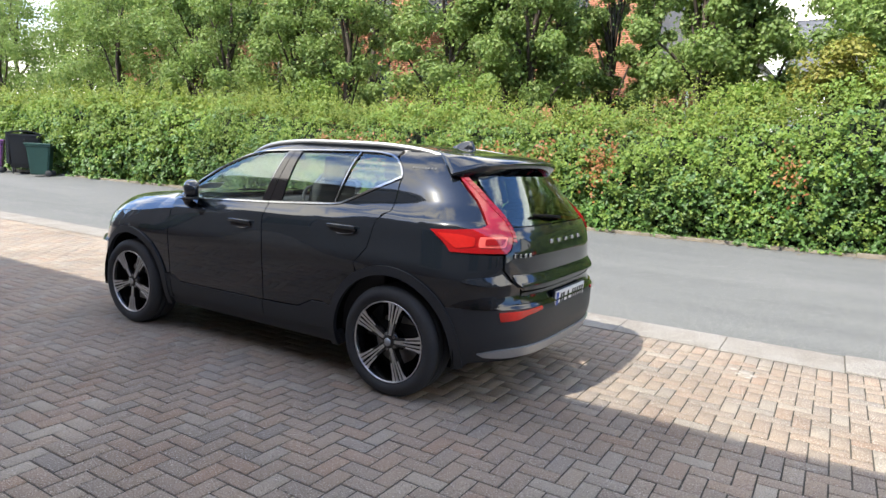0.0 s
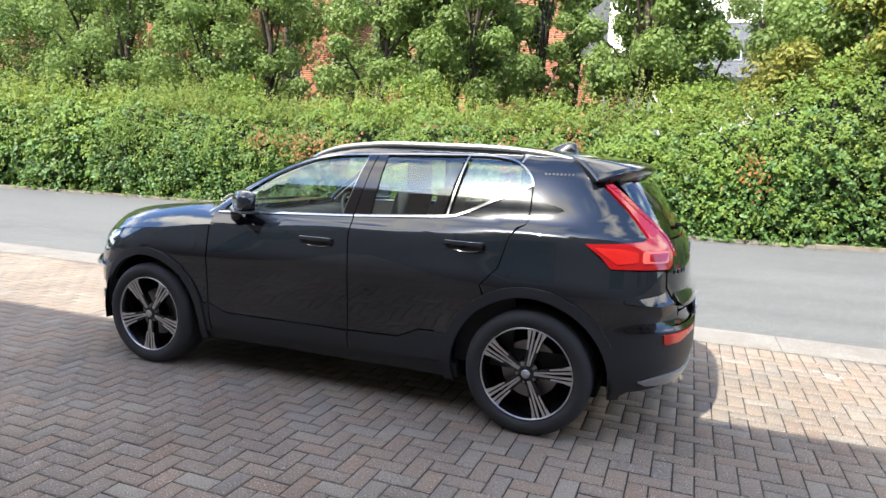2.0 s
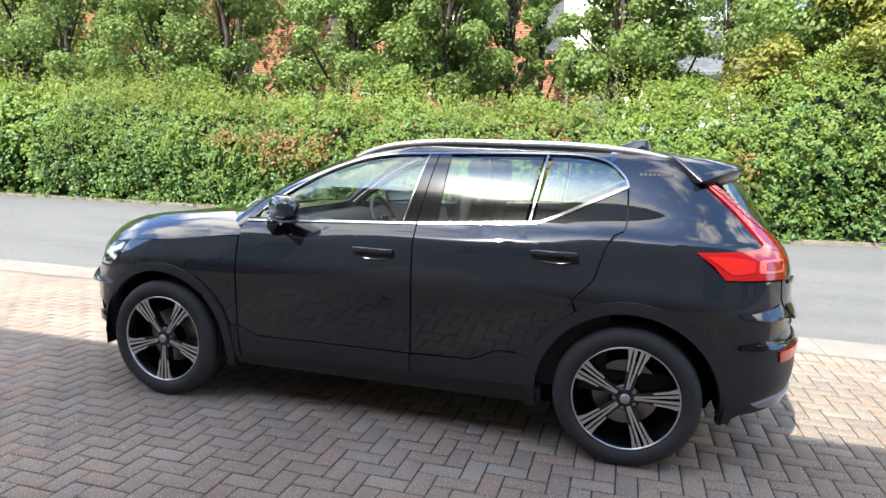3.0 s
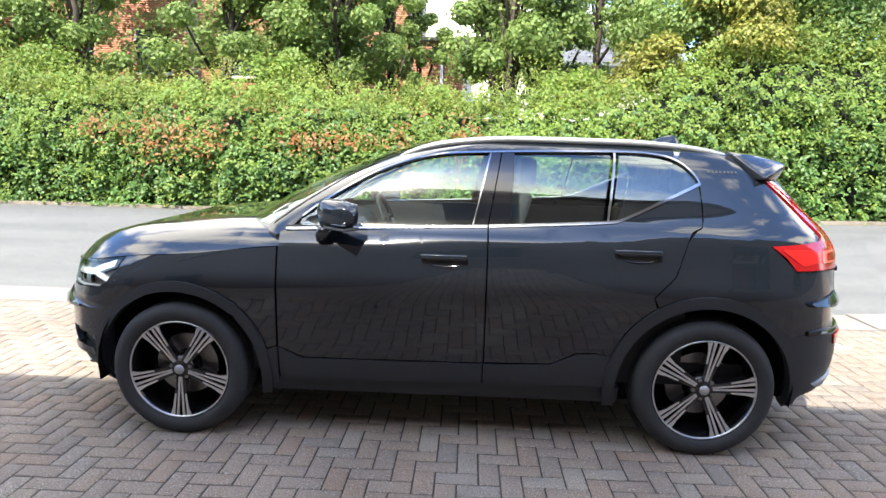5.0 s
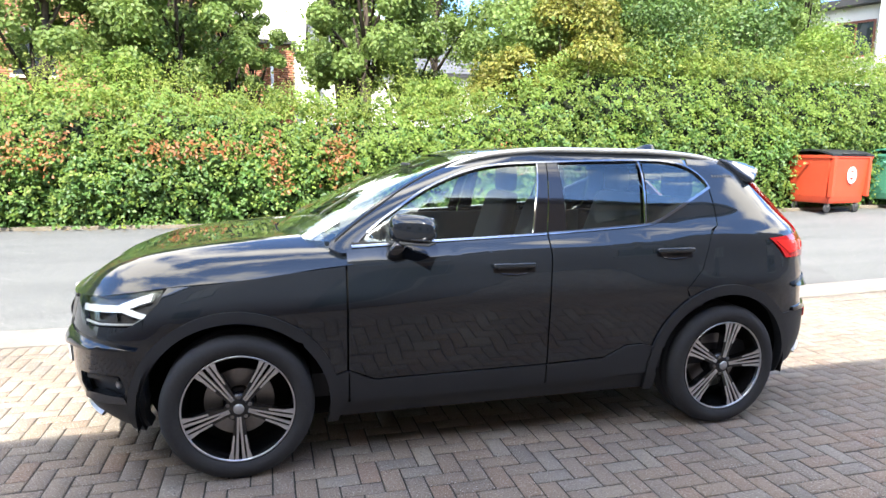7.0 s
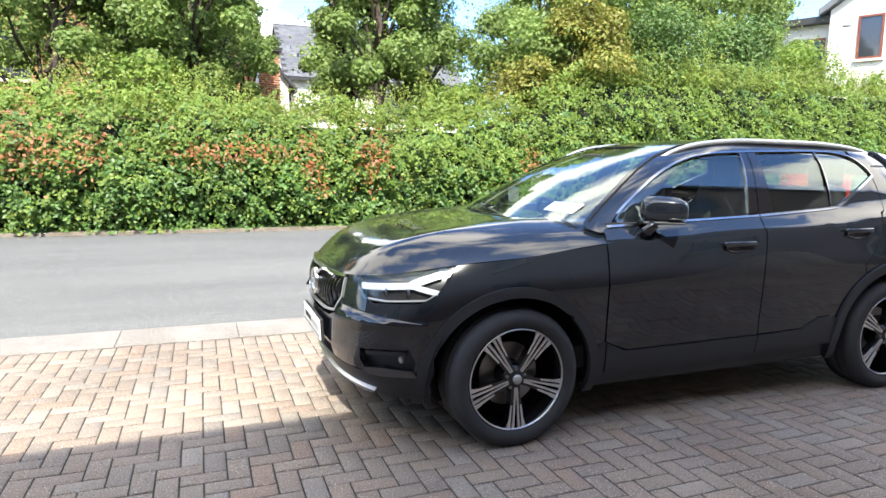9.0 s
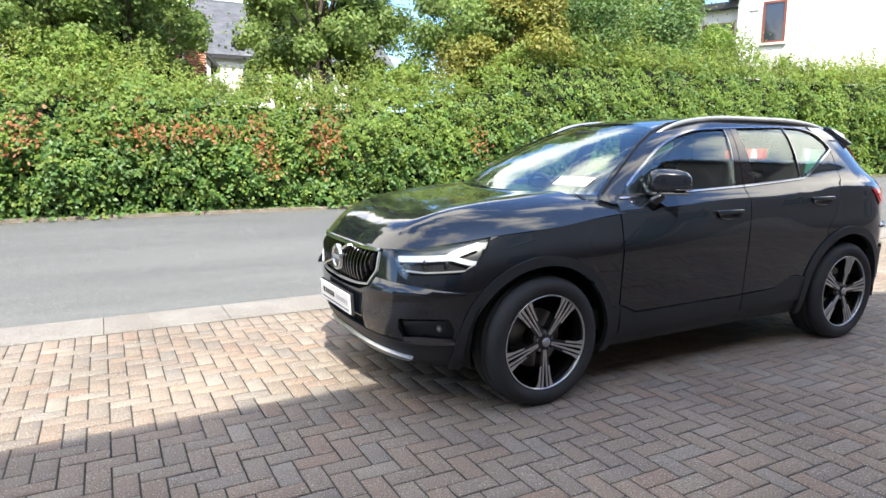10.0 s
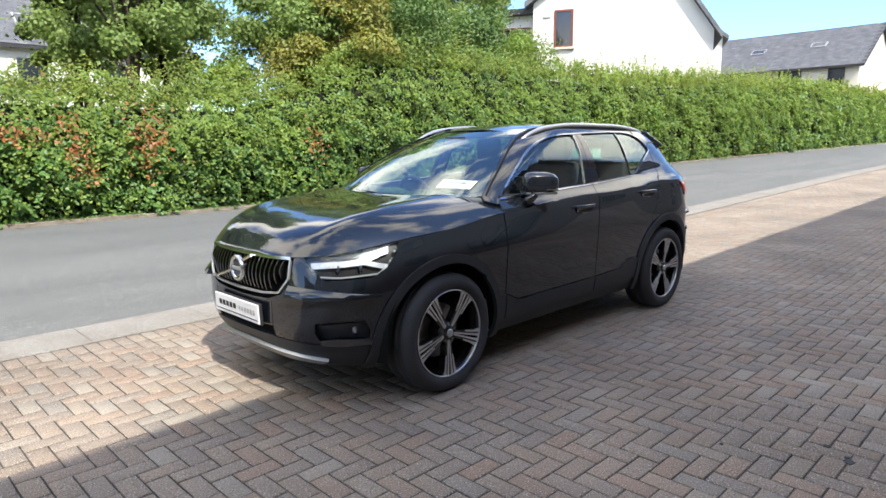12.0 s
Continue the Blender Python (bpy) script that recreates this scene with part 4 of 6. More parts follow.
# grille
bar_y = np.linspace(-.40, .40, 21)
grille = part("grille", panel_mesh("grille", [ns(.845, -.44), ns(.735, -.445), ns(.665, -.385), ns(.64, 0)] + mirror_f([ns(.665, -.385), ns(.735, -.445), ns(.845, -.44)]), lower, M_DARK, lift=-.045, depth=0), None, car, "black grille with upright bars")
for y in bar_y:
    z0 = .655 + .10 * max(0, (abs(y) - .30) / .14)
    pts = [Vector(skin(*ns(z, y))) + Vector((.012 - .022 * math.sin(math.pi * (z - z0) / (.834 - z0)), 0, 0)) for z in np.linspace(z0, .834, 7)]
    bm = bmesh.new()
    rows = []
    for p in pts:
        rows.append([bm.verts.new(p + Vector(d)) for d in ((.03, -.006, 0), (-.006, -.006, 0), (-.006, .006, 0), (.03, .006, 0))])
    for a, b in zip(rows, rows[1:]):
        for i in range(4):
            bm.faces.new((a[i], a[(i + 1) % 4], b[(i + 1) % 4], b[i]))
    bm.faces.new(rows[0]), bm.faces.new(rows[-1])
    bmesh.ops.recalc_face_normals(bm, faces=bm.faces[:])
    part("grille_bar", bm, M_BAR, grille, "dark chrome upright bar")
ring = [ns(.89, -.20), ns(.888, -.40), ns(.838, -.446), ns(.735, -.452), ns(.656, -.392), ns(.640, -.25), ns(.634, 0)]
part("grille_frame", panel_mesh("grille_frame", ribbon(ring[2:] + mirror_f(ring[2:-1])[::-1], .010), lower, M_SILVER, lift=.008, depth=.014), None, grille, "bright lower grille surround")
part("grille_frame", panel_mesh("grille_frame", ribbon([(along(.843, y=y), .843) for y in np.linspace(-.45, .45, 13)], .016), lower, M_CHROME, lift=.012, depth=.03), None, grille, "chrome strip over the grille")
ex = float(nose(.745)) - .02
emblem = lathe([(.052, 0), (.056, -.010), (.072, -.012), (.077, -.004), (.077, .012)], 40)
for v in emblem.verts:
    v.co = Vector((ex + v.co.y, v.co.x, .748 + v.co.z))
emblem = part("emblem", emblem, M_CHROME, grille, "round chrome emblem ring", True)
part("emblem_disc", soft_box((ex - .004, -.05, .70), (ex + .02, .05, .796), .02, 3), M_GLOSSBLACK, emblem, "dark centre of the emblem")
part("emblem_bar", soft_box((ex - .010, -.048, .738), (ex + .0, .048, .758), .003, 1), M_SILVER, emblem, "bar across the emblem")
part("diagonal_bar", tube([(ex + .01, .30, .66), (ex + .004, .07, .728)], .008, 6), M_CHROME, grille, "chrome diagonal strip")
part("diagonal_bar", tube([(ex + .004, -.055, .797), (ex + .012, -.15, .838)], .010, 6), M_CHROME, grille, "chrome diagonal strip")
fp2, place = plate(front_low, -2.215, -1, .515, -.05, False)
for i in range(5):
    part("plate_bar", place(soft_box((.011, -.205 + i * .043, -.010), (.0135, -.172 + i * .043, .022), .003, 1)), M_INK, fp2, "dark bar on the plate")
for i in range(6):
    part("plate_bar", place(soft_box((.011, .035 + i * .033, -.010), (.0132, .055 + i * .033, .018), .003, 1)), M_SILVER, fp2, "grey bar on the plate")
part("plate_line", place(soft_box((.011, -.25, -.040), (.0132, .25, -.034), .001, 1)), M_INK, fp2, "thin line along the plate")
part("lower_grille", panel_mesh("lower_grille", [ns(.465, -.345), ns(.38, -.345)] + mirror_f([ns(.38, -.345), ns(.465, -.345)]), lower, M_DARK, lift=-.03, depth=0), None, front_low, "black intake slot")

# head lamps: dark housing behind clear glass, with a bright sideways T
for m in (False, True):
    shape = [ns(.860, -.524), ns(.870, -.62), ns(.892, -.74)] + on_side([(-1.66, .922), (-1.70, .862), (-1.76, .795)]) + [ns(.755, -.80), ns(.745, -.70), ns(.742, -.615), ns(.765, -.585), ns(.82, -.54)]
    lamp = part("head_lamp", panel_mesh("head_lamp", shape, lower, M_LAMPDARK, lift=-.035, depth=0, step=.03, mirror=m), None, car, "head lamp with a bright T-shaped light")
    part("lamp_glass", panel_mesh("lamp_glass", shape, lower, M_LAMPGLASS, lift=.003, depth=.03, step=.03, mirror=m), None, lamp, "clear lamp cover")
    bar = ribbon([ns(.812, -.560), ns(.822, -.68), (along(.834, x=-1.84), .834)], .032)
    part("light_bar", panel_mesh("light_bar", bar, lower, M_DRL, lift=-.012, depth=.02, step=.03, mirror=m), None, lamp, "white light bar")
    for zz in (.886, .795):
        arm = ribbon(spline([(along(.834, x=-1.87), .834), (along((.834 + zz) / 2, x=-1.81), (.834 + zz) / 2), (along(zz, x=-1.725 if zz > .85 else -1.75), zz + .004)], 3), .038 if zz > .85 else .026)
        part("light_arm", panel_mesh("light_arm", arm, lower, M_DRL, lift=-.010, depth=.02, step=.03, mirror=m), None, lamp, "white arm of the light")
    part("lamp_rim", panel_mesh("lamp_rim", ribbon([ns(.757, -.60), ns(.752, -.70), ns(.765, -.81), (along(.80, x=-1.755), .80)], .008), lower, M_SILVER, lift=-.008, depth=.01, step=.03, mirror=m), None, lamp, "bright lower rim of the lamp")
    for y in (-.66, -.74):
        q = Vector(skin(*ns(.79, y)))
        lens = lathe([(0, .012), (.014, .013), (.022, .016), (.026, .02)], 18)
        for v in lens.verts:
            v.co = Vector((q.x + .018 + v.co.y, (q.y + v.co.x) * (-1 if m else 1), q.z + v.co.z))
        part("lamp_lens", lens, M_BAR, lamp, "small projector lens", True)

# charging flap on the near front wing, a thin round line
flap = [(along(.885 + .062 * math.sin(t), x=-1.0 + .072 * math.cos(t)), .885 + .062 * math.sin(t)) for t in np.linspace(0, 2 * math.pi, 25)[:-1]]
part("charge_flap", panel_mesh("charge_flap", rounded(flap, .01), lower, M_PAINT, lift=.0015, depth=.003, step=.03), None, car, "round charging flap")

# tiny embossed marks on the rear pillar
for i in range(8):
    x0 = 1.345 + i * .021
    for m in (False, True):
        mark = on_side([(x0, 1.437), (x0 + .013, 1.437), (x0 + .013, 1.449), (x0, 1.449)])
        part("pillar_mark", panel_mesh("pillar_mark", mark, lower, M_CLAD, lift=.0012, depth=.001, step=.1, mirror=m), None, car)

# mirrors, rails, aerial
for side in (-1, 1):
    # the head sweeps outwards and back; l runs along it, t through it to the glass
    def head(l, t, z):
        return Vector((-.515 + .80 * l + .60 * t, side * (.918 + .60 * l - .80 * t), 1.188 + z))
    k = lambda v, p: math.copysign(abs(v) ** p, v)
    bm = bmesh.new()
    bmesh.ops.create_uvsphere(bm, u_segments=32, v_segments=18, radius=1)
    for v in bm.verts:
        q = v.co.copy()
        taper = 1 - .16 * q.x
        t = k(q.y, .8) * .062
        v.co = head(k(q.x, .62) * .122, min(t, .046), k(q.z, .66) * (.076 if q.z > 0 else .066) * taper)
    bmesh.ops.recalc_face_normals(bm, faces=bm.faces[:])
    mirror_part = part("door_mirror", bm, M_PAINT, car, "black door mirror housing", True)

    def on_head(lo, hi, r):
        bm = soft_box(lo, hi, r, 2)
        for v in bm.verts:
            v.co = head(*v.co)
        bmesh.ops.recalc_face_normals(bm, faces=bm.faces[:])
        return bm
    part("mirror_glass", on_head((-.098, .044, -.048), (.092, .050, .058), .003), M_CHROME, mirror_part, "mirror glass")
    part("mirror_lip", on_head((-.108, -.048, -.070), (.106, .046, -.054), .007), M_CLAD, mirror_part, "dark lower edge of the mirror")
    part("mirror_lamp", on_head((.020, -.060, -.044), (.108, -.040, -.036), .003), M_BAR, mirror_part, "slim indicator lamp in the mirror")
    stalk = tube([(-.60, side * .855, 1.060), (-.595, side * .895, 1.085), (-.575, side * .925, 1.125)], lambda t: .040 - .006 * t, 12, .8)
    part("mirror_stalk", stalk, M_GLOSSBLACK, mirror_part, "black mirror foot", True)
    pts = [(x, side * (.565 - .02 * abs((x - .65) / .95) ** 3), float(roof_line(x)) - .075 + .052 * (1 - abs((x - .66) / .93) ** 6)) for x in np.linspace(-.27, 1.59, 28)]
    rail = tube(pts, lambda t: .019 * (1 - .55 * abs(2 * t - 1) ** 8), 10, .9)
    part("roof_rail", rail, M_SILVER, car, "silver roof rail", True)
fin = bmesh.new()
rows = []
for t in np.linspace(0, 1, 9):
    h, w = .058 * math.sin(math.pi * min(1, t * 1.0) * .62) * (1 if t < .96 else .3), .032 * (1 - .5 * t) * (.35 + .65 * min(1, t * 4))
    x = 1.22 + .19 * t
    rows.append([fin.verts.new((x, -w, roof_line(x) - .004)), fin.verts.new((x, -w * .35, roof_line(x) + h * .8)), fin.verts.new((x, 0, roof_line(x) + h)), fin.verts.new((x, w * .35, roof_line(x) + h * .8)), fin.verts.new((x, w, roof_line(x) - .004))])
for a, b in zip(rows, rows[1:]):
    for i in range(4):
        fin.faces.new((a[i], a[i + 1], b[i + 1], b[i]))
fin.faces.new(rows[-1])
bmesh.ops.recalc_face_normals(fin, faces=fin.faces[:])
part("aerial_fin", fin, M_PAINT, car, "black roof aerial fin", True)

# near-black inner body shells; the panel gaps' shade is put into their colour
for m in (False, True):
    shape = on_side([(-.84, .25), (.86, .25), (.86, .42)] + rear_arch(.50, 165, 30) + [(1.79, .62), (1.79, 1.06), (1.35, 1.10), (.8, 1.10), (-.8, 1.02), (-1.7, .88), (-1.76, .55)] + front_arch(.50, 158, 15))
    part("inner_side", panel_mesh("inner_side", shape, lower, M_DARK, lift=-.032, depth=0, step=.08, mirror=m), None, car, "near-black inner shell painting the shade in the side gaps")
part("inner_nose", panel_mesh("inner_nose", [ns(.86, 0), ns(.85, -.5)] + on_side([(-1.75, .84), (-1.78, .30)]) + [ns(.28, 0)] + mirror_f(on_side([(-1.75, .84), (-1.78, .30)])[::-1]) + mirror_f([ns(.85, -.5)]), lower, M_DARK, lift=-.06, depth=0, step=.08), None, car, "near-black inner shell painting the shade in the nose gaps")
part("inner_tail", panel_mesh("inner_tail", wrap(1.08, .28, 1.78, 16), lower, M_DARK, lift=-.035, depth=0, step=.08), None, car, "near-black inner shell painting the shade in the tail gaps")
for x0 in (-AXLE, AXLE):
    for side in (-1, 1):
        prof = lathe([(.09, side * .505), (.455, side * .50), (.455, side * .865)], 32)
        for v in prof.verts[:]:
            if v.co.z < -.14 and abs(v.co.y) > .6:
                prof.verts.remove(v)
            else:
                v.co.z = max(v.co.z, -.14)
                v.co += Vector((x0, 0, HUB))
        part("wheel_housing", prof, M_DARK, car, "dark wheel housing", True)
part("floor_pan", soft_box((-1.72, -.70, .20), (1.72, .70, .34), .03, 2), M_DARK, car, "dark underside")

# cabin
bm = bmesh.new()
box(bm, (-1.0, -.80, .34), (1.70, .80, .46))
part("cabin_floor", bm, M_TRIM, car, "dark cabin floor")
dash = bmesh.new()
prof = [(-1.12, 1.06), (-.80, 1.085), (-.62, 1.06), (-.56, .98), (-.60, .80), (-.72, .50), (-1.0, .50)]
rows = [[dash.verts.new((x, y, z)) for x, z in prof] for y in np.linspace(-.76, .76, 7)]
for a, b in zip(rows, rows[1:]):
    for i in range(len(prof) - 1):
        dash.faces.new((a[i], a[i + 1], b[i + 1], b[i]))
bmesh.ops.recalc_face_normals(dash, faces=dash.faces[:])
dash = part("dashboard", dash, M_TRIM, car, "dark dashboard", True)
part("centre_screen", soft_box((-.575, -.09, .86), (-.555, .09, 1.04), .006, 2), M_GLOSSBLACK, dash, "upright centre display")
pts = [(.0, .185 * math.cos(a), .185 * math.sin(a)) for a in np.linspace(0, 2 * math.pi, 33)]
ringbm = tube([(0, p[1], p[2]) for p in pts], .016, 8)
for v in ringbm.verts:
    v.co = Matrix.Rotation(radians(-24), 3, "Y") @ v.co + Vector((-.42, .37, 1.02))
steer = part("steering_wheel", ringbm, M_TRIM, car, "dark steering wheel", True)
part("steering_hub", soft_box((-.45, .30, .96), (-.41, .44, 1.06), .02, 2), M_TRIM, steer)
part("rear_view_mirror", soft_box((-.37, -.11, 1.43), (-.34, .11, 1.50), .012, 2), M_TRIM, car, "dark interior mirror")


def seat(x, y, wide, rests):
    s = part("seat", soft_box((x - .28, y - wide, .56), (x + .24, y + wide, .76), .06, 3), M_SEAT, car, "dark grey cloth seat", True)
    b = soft_box((-.06, -wide, 0), (.07, wide, .60), .055, 3)
    for v in b.verts:
        k = v.co.z / .60
        v.co = Vector((x + .24 + v.co.x * (1 - .25 * k) + .17 * k, y + v.co.y * (1 - .14 * k), .70 + v.co.z))
    part("backrest", b, M_SEAT, s, "dark seat back", True)
    for r in rests:
        h = soft_box((-.045, -.125, 0), (.05, .125, .19), .045, 3)
        for v in h.verts:
            v.co = Vector((x + .43 + v.co.x, y + r + v.co.y * (1 - .3 * v.co.z), 1.30 + v.co.z))
        part("head_rest", h, M_SEAT, s, "dark head restraint", True)


seat(.02, -.37, .25, (0,))
seat(.02, .37, .25, (0,))
seat(.90, 0, .62, (-.37, .37))
liner_fn = lambda x, y: roof(x, y) - np.array((0, 0, .035))
part("headlining", panel_mesh("headlining", [(-.14, -.50), (-.14, .50), (1.58, .52), (1.58, -.52)], liner_fn, M_LINER, depth=0, step=.1), None, car, "pale roof lining")
both("pillar_lining", ribbon([(along(z, x=x + .03, upper=True), z) for x, z in A_EDGE[1:7]], .055), above, M_LINER, car, "pale lining inside the windscreen pillar", lift=-.035, depth=.008, step=.06)
part("parcel_shelf", soft_box((1.25, -.60, 1.02), (1.80, .60, 1.05), .01, 1), M_TRIM, car, "dark parcel shelf")
for side in (-1, 1):
    bm = bmesh.new()
    box(bm, (-.80, side * .80 - .015, .46), (1.25, side * .80 + .015, 1.12))
    part("door_card", bm, M_TRIM, car, "dark inner door trim")
# white card on the dashboard behind the screen
card = soft_box((-.002, -.155, -.045), (.002, .155, .045), .001, 1)
for v in card.verts:
    v.co = Matrix.Rotation(radians(58), 3, "Y") @ v.co + Vector((-.880, -.505, 1.185))
card = tagged(part("windscreen_card", card, M_WHITE), "white printed card behind the windscreen", "card")
line = soft_box((-.0035, -.085, .008), (-.0025, .085, .018), .0004, 1)
for v in line.verts:
    v.co = Matrix.Rotation(radians(58), 3, "Y") @ v.co + Vector((-.880, -.505, 1.185))
part("card_line", line, M_INK, card, "grey printed line")


# wheels
def wheel(x, side, turn):
    """A black and silver five-spoke alloy wheel; the outer face looks to side."""
    def put(bm):
        for v in bm.verts:
            v.co = Vector((x + v.co.x, side * (.905 + v.co.y), HUB + v.co.z))
        bmesh.ops.recalc_face_normals(bm, faces=bm.faces[:])
        return bm
    R = .357
    rim = part("wheel", put(lathe([(.262, -.012), (.266, -.004), (.262, .0), (.254, -.004), (.249, -.03), (.238, -.09), (.225, -.20)], 64)), M_RIMBLACK, car, "black alloy wheel with silver machined spokes", True)
    part("rim_lip", put(lathe([(.2535, -.006), (.2545, .001), (.261, .0015), (.2625, -.003)], 64)), M_MACHINED, rim, "bright machined rim edge", True)
    tyre = [(.255, -.015), (.268, .001), (.288, .012), (.312, .014), (.335, .004), (R - .006, -.016), (R, -.035), (R, -.06), (R - .005, -.062), (R - .005, -.068), (R, -.07), (R + .0005, -.11), (R - .005, -.112), (R - .005, -.118), (R, -.12),
            (R, -.19), (R - .008, -.212), (.32, -.235), (.27, -.225), (.25, -.20)]
    tb = put(lathe(tyre, 72))
    for v in tb.verts:
        v.co.z = max(v.co.z, .001)
    part("tyre", tb, M_RUBBER, rim, "black road tyre", True)
    part("brake_disc", put(lathe([(.08, -.11), (.165, -.11), (.165, -.13), (.08, -.13)], 40)), M_STEEL, rim, "grey brake disc")
    part("rim_back", put(lathe([(.0, -.155), (.235, -.16)], 32)), M_DARK, rim, "dark wheel back")
    part("hub", put(lathe([(0, -.004), (.026, -.005), (.034, -.012), (.060, -.020), (.072, -.035), (.075, -.09)], 36)), M_RIMBLACK, rim, "black hub", True)
    part("centre_cap", put(lathe([(0, .004), (.020, .003), (.025, -.002), (.026, -.012)], 28)), M_SILVER, rim, "grey centre cap", True)
    for k in range(5):
        b0 = radians(turn + 72 * k + 36)
        bolt = lathe([(0, -.014), (.009, -.015), (.011, -.03)], 10)
        for v in bolt.verts:
            v.co.x += .052 * math.cos(b0)
            v.co.z += .052 * math.sin(b0)
        part("wheel_bolt", put(bolt), M_STEEL, rim)
        a = radians(turn + 72 * k)
        ca, sa = math.cos(a), math.sin(a)

        def bar(stations, y_top, y_bot, material, name, label=""):
            bm = bmesh.new()
            rows = []
            for r, o0, o1, dy in stations:
                rows.append([bm.verts.new((r * ca - o * sa, y + dy, r * sa + o * ca)) for o, y in ((o0, y_bot), (o0, y_top), (o1, y_top), (o1, y_bot))])
            for p, q in zip(rows, rows[1:]):
                for i in range(4):
                    bm.faces.new((p[i], p[(i + 1) % 4], q[(i + 1) % 4], q[i]))
            bm.faces.new(rows[0]), bm.faces.new(rows[-1])
            part(name, put(bm), material, rim, label)
        # the black spoke body, then the bright machined lines of its two arms
        for s in (-1, 1):
            lo_hi = lambda a, b: (a, b) if s > 0 else (-b, -a)
            bar([(.05, *lo_hi(.001, .022), -.014), (.12, *lo_hi(.004, .030), -.010), (.20, *lo_hi(.008, .044), -.006), (.252, *lo_hi(.010, .054), -.004)], -.003, -.05, M_RIMBLACK, "spoke")
            bar([(.045, *lo_hi(.0005, .0095), -.014), (.12, *lo_hi(.0038, .0135), -.010), (.20, *lo_hi(.007, .0185), -.006), (.252, *lo_hi(.0085, .024), -.004)], .0, -.01, M_MACHINED, "spoke_line", "bright machined line")
            bar([(.135, *lo_hi(.0225, .030), -.009), (.16, *lo_hi(.0245, .0345), -.008), (.205, *lo_hi(.029, .0405), -.006), (.225, *lo_hi(.031, .048), -.005), (.253, *lo_hi(.032, .056), -.004)], .0, -.01, M_MACHINED, "spoke_line", "bright machined line")


wheel(-AXLE, -1, -90)
wheel(AXLE, -1, 78)
wheel(-AXLE, 1, -60)
wheel(AXLE, 1, 20)


# ---- hedge and shrubs ----
rng = np.random.default_rng(7)


def wave(x, seed=0.0):
    return (math.sin(x * .9 + seed) + .6 * math.sin(x * 2.3 + 1.7 * seed) + .4 * math.sin(x * 5.1 + seed * 3)) / 2


# top and depth of the clipped part of the hedge
hedge_top = curve((-40, 2.9), (-12, 2.75), (-5, 2.45), (2.0, 2.40), (3.4, 2.8), (5.0, 3.45), (9, 3.55), (14, 3.55), (22, 3.9), (45, 4.6), (70, 5.0))


def hedge_face(x, z):
    """The y of the hedge's front at a height above its foot."""
    g = ground(x, FAR_KERB)
    h = max(.4, hedge_top(x) - g)
    k = min(1, max(0, z / h))
    return 7.42 + .10 * wave(x, 2) + .06 * wave(x * 2.2 + z * 3, 5) - .16 * math.sin(math.pi * min(1, k * 1.1)) + .75 * max(0, k - .62) ** 2 * 4


# closed sheet behind the leaves, the hedge's inner shade painted as near-black
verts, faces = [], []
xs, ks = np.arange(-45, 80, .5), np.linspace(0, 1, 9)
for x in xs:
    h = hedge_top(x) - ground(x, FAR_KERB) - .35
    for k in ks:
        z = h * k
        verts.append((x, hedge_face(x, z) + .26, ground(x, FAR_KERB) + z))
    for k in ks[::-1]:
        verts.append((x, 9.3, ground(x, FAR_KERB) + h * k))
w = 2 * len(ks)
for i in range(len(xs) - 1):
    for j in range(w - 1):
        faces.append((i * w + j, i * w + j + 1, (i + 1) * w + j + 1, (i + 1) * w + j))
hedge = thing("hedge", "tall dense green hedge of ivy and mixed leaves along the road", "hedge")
part("hedge_core", mesh_of("hedge_core", verts, faces), M_CORE, hedge, "near-black sheet painting the shade inside the hedge")


def sprays(name, n, x0, x1, k0, k1, size, material, label, leaves=13, long=.30, out=.26):
    """Drooping sprays of leaves on the hedge's front, thinning out towards both ends of their share of its height."""
    x = rng.uniform(x0, x1, n)
    k = k0 + (k1 - k0) * rng.beta(1.25, 1.25, n)
    root, facing = np.zeros((n, 3)), np.zeros((n, 3))
    for i in range(n):
        g = ground(x[i], FAR_KERB)
        z = (hedge_top(x[i]) - g) * k[i] + .02
        clump = .26 * noise.noise((x[i] * 1.5, z * 1.9, 3.1)) + .14 * noise.noise((x[i] * 3.7, z * 4.4, 8.2))
        root[i] = x[i], hedge_face(x[i], z) - clump - rng.random() ** 1.6 * out + .12, g + z
        facing[i] = .30 * rng.normal(), -1, .55 + .30 * rng.normal()
    lean = np.stack([rng.normal(0, .75, n), -.45 - .4 * rng.random(n), rng.normal(.25, .45, n)], 1)
    lean *= (long * rng.uniform(.55, 1.25, n) / np.linalg.norm(lean, axis=1))[:, None]
    t = np.linspace(0, 1, leaves)[None, :, None]
    at = root[:, None, :] + lean[:, None, :] * t - np.array([0, 0, 1.0]) * (t ** 2 * long * .55)
    at = (at + rng.normal(0, size * .42, at.shape)).reshape(-1, 3)
    at[:, 2] = np.maximum(at[:, 2], .36 if x1 < 14 else .3)
    face = np.repeat(facing, leaves, 0)
    sz = size * rng.uniform(.65, 1.3, len(at))
    o = part(name, leaf_mesh(name, at, face, sz, rng, .62, loose=.42), material, hedge, label)
    o["kind"] = "stuff"


